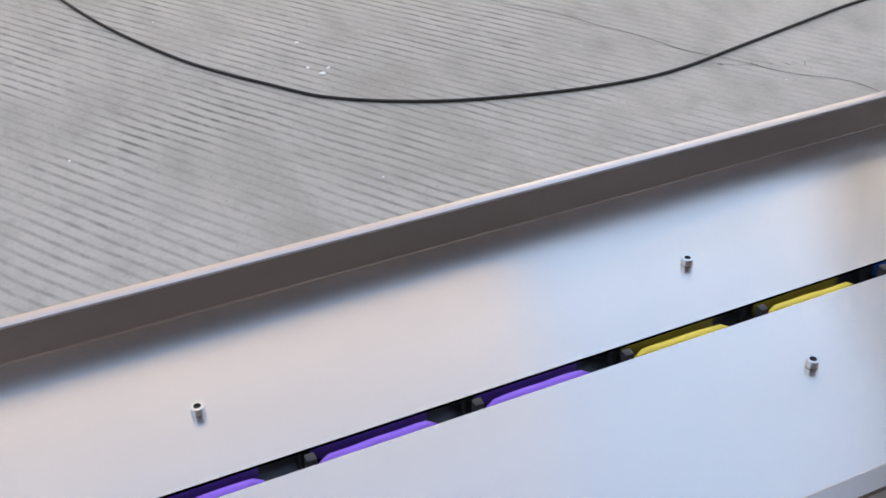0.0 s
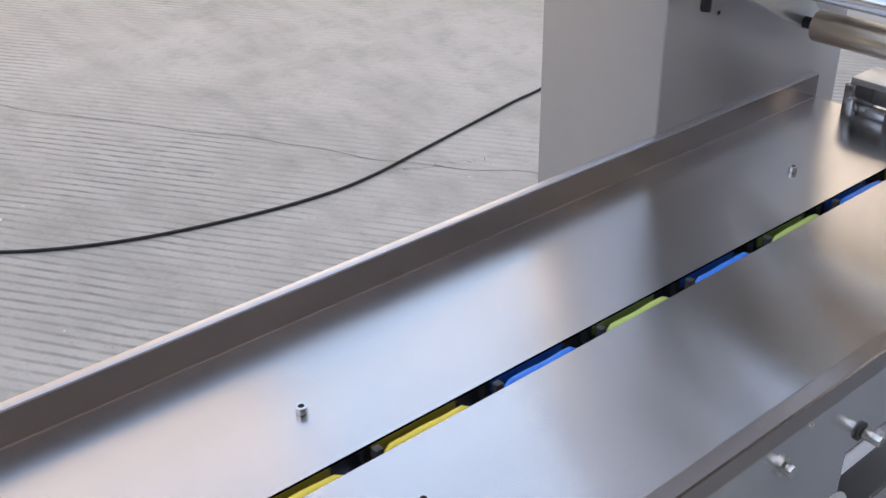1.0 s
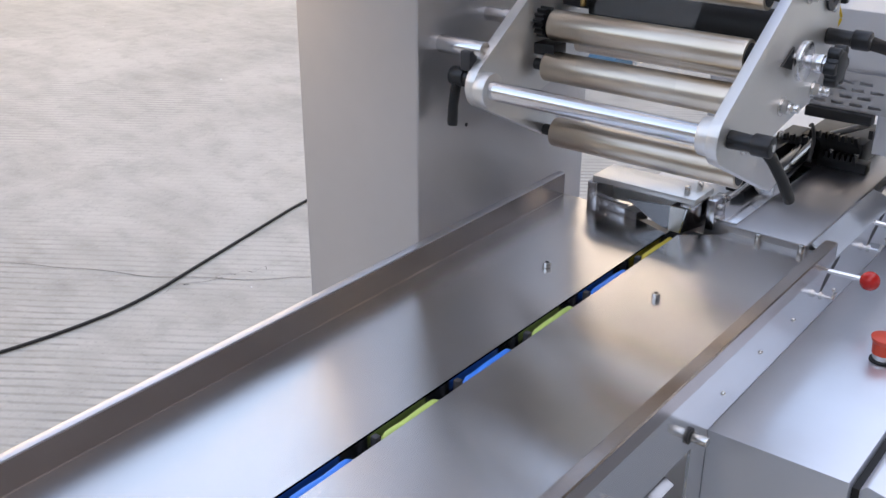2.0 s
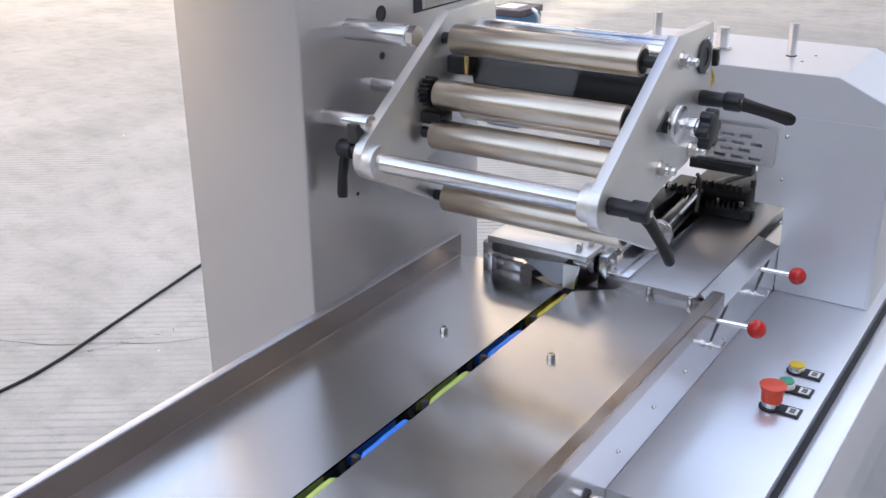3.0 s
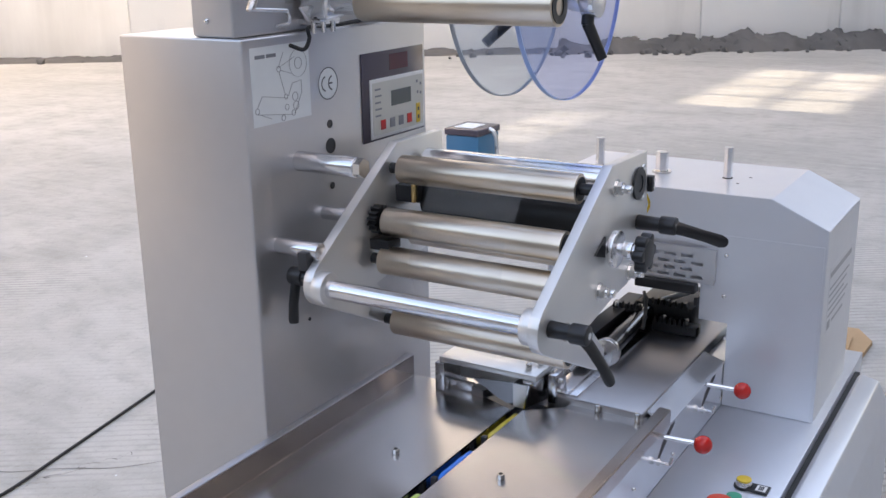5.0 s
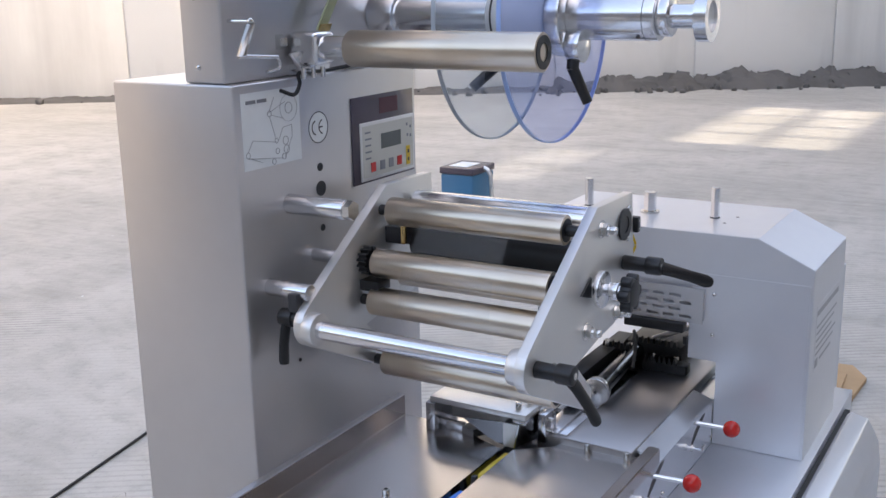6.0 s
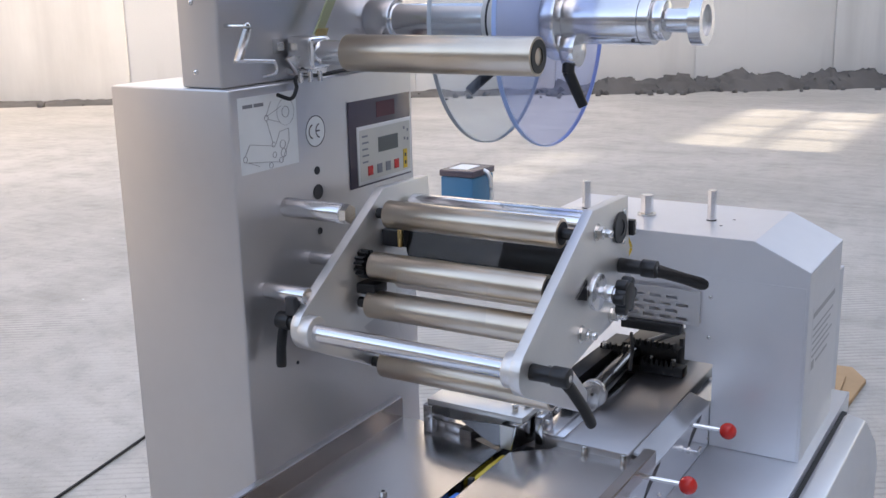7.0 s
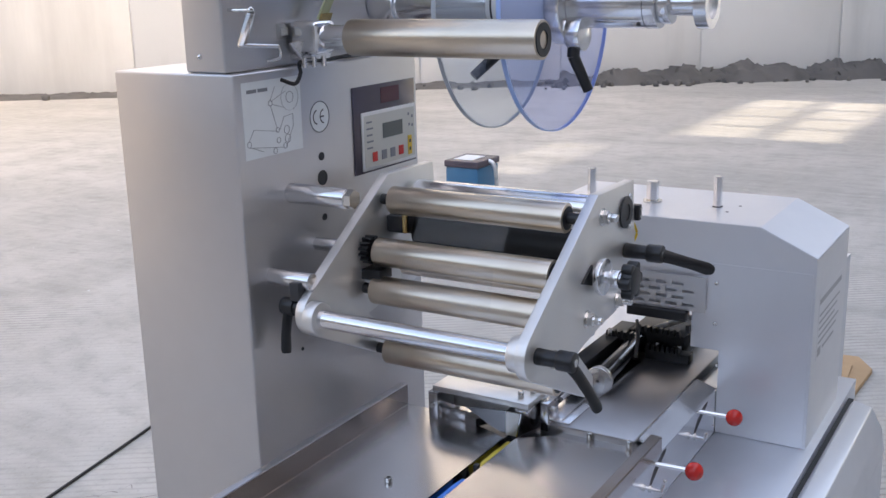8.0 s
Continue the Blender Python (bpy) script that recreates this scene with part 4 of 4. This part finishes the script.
for u, v, r in ((0.80, 0.27, 0.0085), (0.46, 0.31, 0.0045), (0.56, 0.68, 0.004), (0.72, 0.70, 0.0065), (0.73, 0.82, 0.0065), (0.57, 0.82, 0.0045), (0.68, 0.91, 0.0045), (0.07, 0.80, 0.0045), (0.50, 0.95, 0.0045), (0.80, 0.27, 0.0200)):
    c = pp(u, v)
    part("drawn_circle", ring((XC + 0.0006, c[1], c[2]), (XC + 0.0010, c[1], c[2]), r, r - (0.0007 if r < 0.015 else 0.0003), 30), M_GREYINK, poster)
for a, b in (((0.07, 0.76), (0.16, 0.62)), ((0.16, 0.62), (0.57, 0.70)), ((0.07, 0.84), (0.66, 0.93)), ((0.46, 0.34), (0.55, 0.66)), ((0.47, 0.29), (0.74, 0.18)), ((0.49, 0.33), (0.70, 0.40)), ((0.60, 0.68), (0.68, 0.52)), ((0.68, 0.52), (0.84, 0.50)), ((0.84, 0.50), (0.84, 0.66)), ((0.84, 0.66), (0.70, 0.92)), ((0.12, 0.85), (0.30, 0.93)), ((0.55, 0.10), (0.45, 0.30))):
    p0, p1 = pp(*a), pp(*b)
    part("drawn_line", cyl(p0, p1, 0.00035, 6), M_GREYINK, poster)

mark = thing("ce_sticker", (XC, -0.166, 1.352), "round white CE sticker with a black ring on the cabinet", "sticker")
part("disc", cyl((XC, -0.166, 1.352), (XC + 0.0006, -0.166, 1.352), 0.0245, 48), M_LABEL, mark)
part("ring", ring((XC + 0.0006, -0.166, 1.352), (XC + 0.0010, -0.166, 1.352), 0.0245, 0.0232, 48), M_INK, mark)
for c, extra in ((-0.1715, False), (-0.1545, True)):
    bm = bmesh.new()
    arc = [radians(100 + 160 * i / 16) for i in range(17)]
    v = [[bm.verts.new((XC + 0.0010, c + r * math.cos(a), 1.352 + r * math.sin(a))) for r in (0.0095, 0.0118)] for a in arc]
    for i in range(16):
        bm.faces.new((v[i][0], v[i][1], v[i + 1][1], v[i + 1][0]))
    if extra:
        w = [bm.verts.new((XC + 0.0010, y, z)) for y, z in ((c - 0.010, 1.3509), (c - 0.001, 1.3509), (c - 0.001, 1.3531), (c - 0.010, 1.3531))]
        bm.faces.new(w)
    part("letter", bm, M_INK, mark)

ctl = thing("control_panel", (XC, 0.01, 1.243), "smoked control panel with a white keypad on the cabinet", "control panel")
part("backing", box(XC, XC + 0.002, -0.080, 0.1045, 1.243, 1.387, 0.0008), M_PANEL, ctl)
part("display", box(XC + 0.002, XC + 0.0026, 0.000, 0.055, 1.354, 1.380), M_DISPLAY, ctl, "dark red digit display")
KY0, KY1, KZ0, KZ1 = -0.060, 0.102, 1.2465, 1.344
pad = part("keypad", box(XC + 0.002, XC + 0.0045, KY0, KY1, KZ0, KZ1, 0.001), M_WHITE, ctl, "white keypad frame")


def kk(u0, u1, v0, v1, d0=0.0045, d1=0.0052):
    return box(XC + d0, XC + d1, KY0 + (KY1 - KY0) * u0, KY0 + (KY1 - KY0) * u1, KZ1 - (KZ1 - KZ0) * v1, KZ1 - (KZ1 - KZ0) * v0)


M_PAD = painted("cream_keypad", (0.62, 0.61, 0.55), 0.4)
part("face", kk(0.03, 0.97, 0.06, 0.94, 0.0045, 0.0050), M_PAD, pad)
part("screen", kk(0.36, 0.73, 0.24, 0.50, 0.0050, 0.0056), M_LCD, pad, "grey liquid crystal screen")
for u, m in ((0.16, M_RED), (0.33, M_GREYINK), (0.49, M_GREYINK), (0.65, M_RED)):
    part("key", kk(u, u + 0.085, 0.70, 0.86, 0.0050, 0.0060), m, pad)
part("key", kk(0.83, 0.90, 0.56, 0.90, 0.0050, 0.0060), M_YELLOW, pad)
for v in (0.63, 0.77):
    part("key_mark", kk(0.85, 0.88, v, v + 0.06, 0.0060, 0.0063), M_INK, pad)
for i in range(5):
    part("printed_line", kk(0.07, 0.17 + 0.015 * (i % 2), 0.16 + 0.11 * i, 0.19 + 0.11 * i, 0.0050, 0.0053), M_GREYINK, pad)
for u, v in ((0.84, 0.15), (0.91, 0.20), (0.85, 0.34), (0.91, 0.36)):
    part("printed_mark", kk(u, u + 0.03, v, v + 0.05, 0.0050, 0.0053), M_GREYINK, pad)

for y, z, r in ((-0.166, 1.290, 0.0065), (-0.166, 1.256, 0.0120), (-0.166, 1.193, 0.0055), (-0.240, 0.995, 0.003), (0.02, 1.225, 0.010)):
    part("hole", ring((XC - 0.0002, y, z), (XC + 0.0010, y, z), r, r * 0.82, 24), M_DARK, cabinet)
    part("hole_plug", cyl((XC - 0.0005, y, z), (XC + 0.0004, y, z), r * 0.82, 20), M_DARK, cabinet)

# ---- dancer arm fittings ----
for y, z in ((-0.3502, 1.552), (-0.3502, 1.456)):
    part("screw", ball((HX0 + 0.03, y, z), 0.0042, 14), M_BOLT, housing)
pin = part("pin", cyl((HX1, -0.335, 1.520), (-0.222, -0.335, 1.520), 0.0028, 12), M_CHROME, arm)
part("pin_eye", ball((-0.222, -0.335, 1.520), 0.005, 12), M_BOLT, arm)
top, bot = Vector((-0.222, -0.335, 1.517)), Vector((-0.226, -0.352, 1.474))
coil = [top.lerp(bot, i / 120) + Vector((0.0058 * math.cos(i * 0.78), 0.0058 * math.sin(i * 0.78), 0)) for i in range(121)]
part("spring", sweep(coil, 0.0014, 6), M_BOLT, arm, "steel tension spring")
part("crank_rod", cyl((-0.228, -0.356, 1.474), (-0.228, -0.275, 1.467), 0.0032, 14), M_CHROME, arm)
part("crank_hook", sweep(curve([(-0.228, -0.275, 1.467), (-0.228, -0.270, 1.458), (-0.228, -0.274, 1.450), (-0.228, -0.300, 1.448)]), 0.0025), M_CHROME, arm)
part("pivot_nut", hexagon((-0.262, AY - 0.030, AZ + 0.010), (-0.262, AY - 0.046, AZ + 0.010), 0.011), M_BOLT, arm)
part("crank_plate", prism([(AY - 0.040, 1.468), (AY - 0.010, 1.474), (AY + 0.060, 1.455), (AY + 0.050, 1.440), (AY - 0.010, 1.436)], "x", -0.246, -0.238, 0.001), M_CHROME, arm)
part("pivot_pin", cyl((-0.262, AY - 0.012, 1.446), (-0.222, AY - 0.012, 1.446), 0.006, 16), M_CHROME, arm)
for k in range(3):
    part("set_screw", cyl((-0.225 + 0.004 * k, AY - 0.030 + 0.018 * k, 1.432), (-0.225 + 0.004 * k, AY - 0.030 + 0.018 * k, 1.447), 0.004, 12), M_BOLT, arm)
wire = thing("sensor_cable", (-0.24, -0.1, 1.436), "dark sensor cable hanging under the arm", "cable")
part("cable", sweep(curve([(-0.236, -0.262, 1.418), (-0.232, -0.236, 1.410), (-0.232, -0.222, 1.424), (-0.236, -0.215, 1.440), (-0.240, -0.15, 1.438), (-0.244, -0.05, 1.442), (-0.250, 0.02, 1.452), (-0.258, 0.06, 1.47)]), 0.0030), M_RUBBER, wire)
strap = thing("brake_strap", (-0.24, -0.1, 1.50), "olive webbing brake strap running up to the spindle", "strap")
part("webbing", prism([(-0.172, 1.500), (-0.150, 1.500), (-0.085, 1.585), (-0.107, 1.585)], "x", -0.236, -0.233), M_STRAP, strap)
part("clamp", prism([(-0.176, 1.490), (-0.149, 1.490), (-0.138, 1.508), (-0.164, 1.508)], "x", -0.233, -0.230), M_BRASS, strap)
for x, tip in ((0.105, (0.124, RY - 0.010, RZ - 0.127)), (-0.024, (-0.050, RY - 0.054, RZ - 0.107))):
    part("lock_screw", cyl((x, RY - 0.021, RZ - 0.054), (x, RY - 0.024, RZ - 0.077), 0.0095, 20), M_BLACK, reel)
    part("lock_arm", cyl((x, RY - 0.024, RZ - 0.075), tip, 0.0090, 16, 0.0080), M_BLACK, reel, "black locking lever")
part("boss", cyl((0.096, RY - 0.013, RZ - 0.043), (0.119, RY - 0.013, RZ - 0.043), 0.0257, 28, bev=0.002), M_CHROME, reel)
part("seam", ring((0.214, RY, RZ), (0.2150, RY, RZ), 0.0358, 0.034, 36), M_DARK, reel)
part("tooth_ring", ring((-0.024, RY, RZ), (-0.0215, RY, RZ), 0.0477, 0.032, 40), M_DARK, reel)
part("set_screw", cyl((0.206, RY - 0.0215, RZ - 0.027), (0.206, RY - 0.0235, RZ - 0.029), 0.003, 10), M_DARK, reel)

# ---- yard ----
cable = thing("power_cable", (-2, 0, 0), "black rubber power cable lying on the concrete", "cable")
part("cable", sweep(curve([(-7.0, -1.6, 0.006), (-4.6, -1.68, 0.006), (-3.29, -1.40, 0.006), (-2.64, -1.155, 0.006), (-2.27, -0.91, 0.006), (-2.105, -0.76, 0.006), (-1.955, -0.49, 0.006), (-1.86, -0.16, 0.006), (-1.825, 0.10, 0.006), (-1.835, 0.28, 0.006), (-1.875, 0.48, 0.006), (-1.985, 1.00, 0.006), (-2.07, 1.38, 0.006), (-2.5, 2.6, 0.006)], 10), 0.0052), M_RUBBER, cable)

case = thing("blue_case", (-2.1, 3.45, 0), "blue metal case with a dark lid and a grey hose", "case")
part("body", box(-2.08, -1.885, 3.24, 3.47, 0.0, 0.575, 0.01), M_BLUE, case)
part("lid", box(-2.085, -1.880, 3.235, 3.475, 0.575, 0.610, 0.006), M_PANEL, case)
part("label", box(-2.05, -1.94, 3.28, 3.42, 0.610, 0.612), M_LABEL, case)
part("hose", sweep(curve([(-1.885, 3.36, 0.60), (-1.855, 3.36, 0.58), (-1.84, 3.36, 0.50), (-1.84, 3.36, 0.15), (-1.84, 3.34, 0.014)]), 0.012), M_ALU, case)

card = thing("cardboard_sheet", (-0.1, 2.5, 0), "flat brown cardboard sheet on the concrete", "cardboard")
part("sheet", prism([(-0.45, 2.28), (0.150, 2.30), (0.172, 2.72), (0.10, 2.84), (-0.42, 2.80)], "z", 0.0, 0.02, 0.004), M_CARD, card)
part("flap", prism([(-0.40, 2.36), (0.120, 2.40), (0.10, 2.70), (-0.38, 2.68)], "z", 0.0205, 0.032, 0.003), M_CARD, card)

# rubble along the foot of the wall
rng = random.Random(5)
bm = bmesh.new()
rows = []
n = 460
for i in range(n):
    u = -15 + 26 * i / (n - 1)
    big = 0.16 + 0.10 * noise.noise(Vector((u * 0.7, 3, 0))) + 0.10 * noise.noise(Vector((u * 2.3, 7, 0)))
    h = max(0.035, big) if u > 2.0 else 0.045 + 0.03 * noise.noise(Vector((u * 2.0, 1, 0)))
    w = 0.35 + h * 1.6 + 0.1 * noise.noise(Vector((u * 1.5, 9, 0)))
    row = []
    for k in range(9):
        t = k / 8
        z = h * math.sin(min(1, (1 - t) * 1.25) * math.pi / 2) * (1 + 0.5 * noise.noise(Vector((u * 5, t * 5, 2))) + 0.45 * noise.noise(Vector((u * 17, t * 14, 4))))
        p = WALL_O + WALL_D * (u + 0.05 * rng.uniform(-1, 1)) - WALL_N * (w * t - 0.02)
        row.append(bm.verts.new((p.x, p.y, max(-0.01, z) if k < 8 else -0.01)))
    rows.append(row)
for a, b in zip(rows, rows[1:]):
    for k in range(8):
        bm.faces.new((a[k], a[k + 1], b[k + 1], b[k]))
for i in range(170):
    u = rng.uniform(1.5, 10.5) if i < 120 else rng.uniform(-14, 2)
    r = rng.uniform(0.02, 0.07)
    p = WALL_O + WALL_D * u - WALL_N * rng.uniform(0.1, 0.9)
    made = bmesh.ops.create_icosphere(bm, subdivisions=1, radius=r)["verts"]
    for v in made:
        v.co *= rng.uniform(0.7, 1.25)
    bmesh.ops.translate(bm, vec=(p.x, p.y, r * 0.4), verts=made)
tagged(part("rubble", bm, M_RUBBLE, smooth=55), "grey heap of rubble and soil along the wall foot", "rubble", kind="stuff")

# pale chips and crumbs lying on the concrete
bm = bmesh.new()
spots = [(-2.09, -1.55), (-2.56, -0.75), (-2.30, -0.75), (-2.36, -0.78), (-2.33, -0.72)]
for i in range(60):
    x, y = spots[i] if i < len(spots) else (rng.uniform(-6.5, -0.9), rng.uniform(-2.2, 6.0))
    r = rng.uniform(0.005, 0.011) if i < len(spots) else rng.uniform(0.002, 0.006)
    made = bmesh.ops.create_icosphere(bm, subdivisions=1, radius=r)["verts"]
    for v in made:
        v.co = Vector((v.co.x * rng.uniform(0.6, 1.6), v.co.y * rng.uniform(0.6, 1.4), v.co.z * 0.35))
    bmesh.ops.translate(bm, vec=(x, y, r * 0.2), verts=made)
tagged(part("floor_chips", bm, M_LABEL, smooth=25), "pale paint chips and crumbs scattered on the concrete", "debris", kind="stuff")
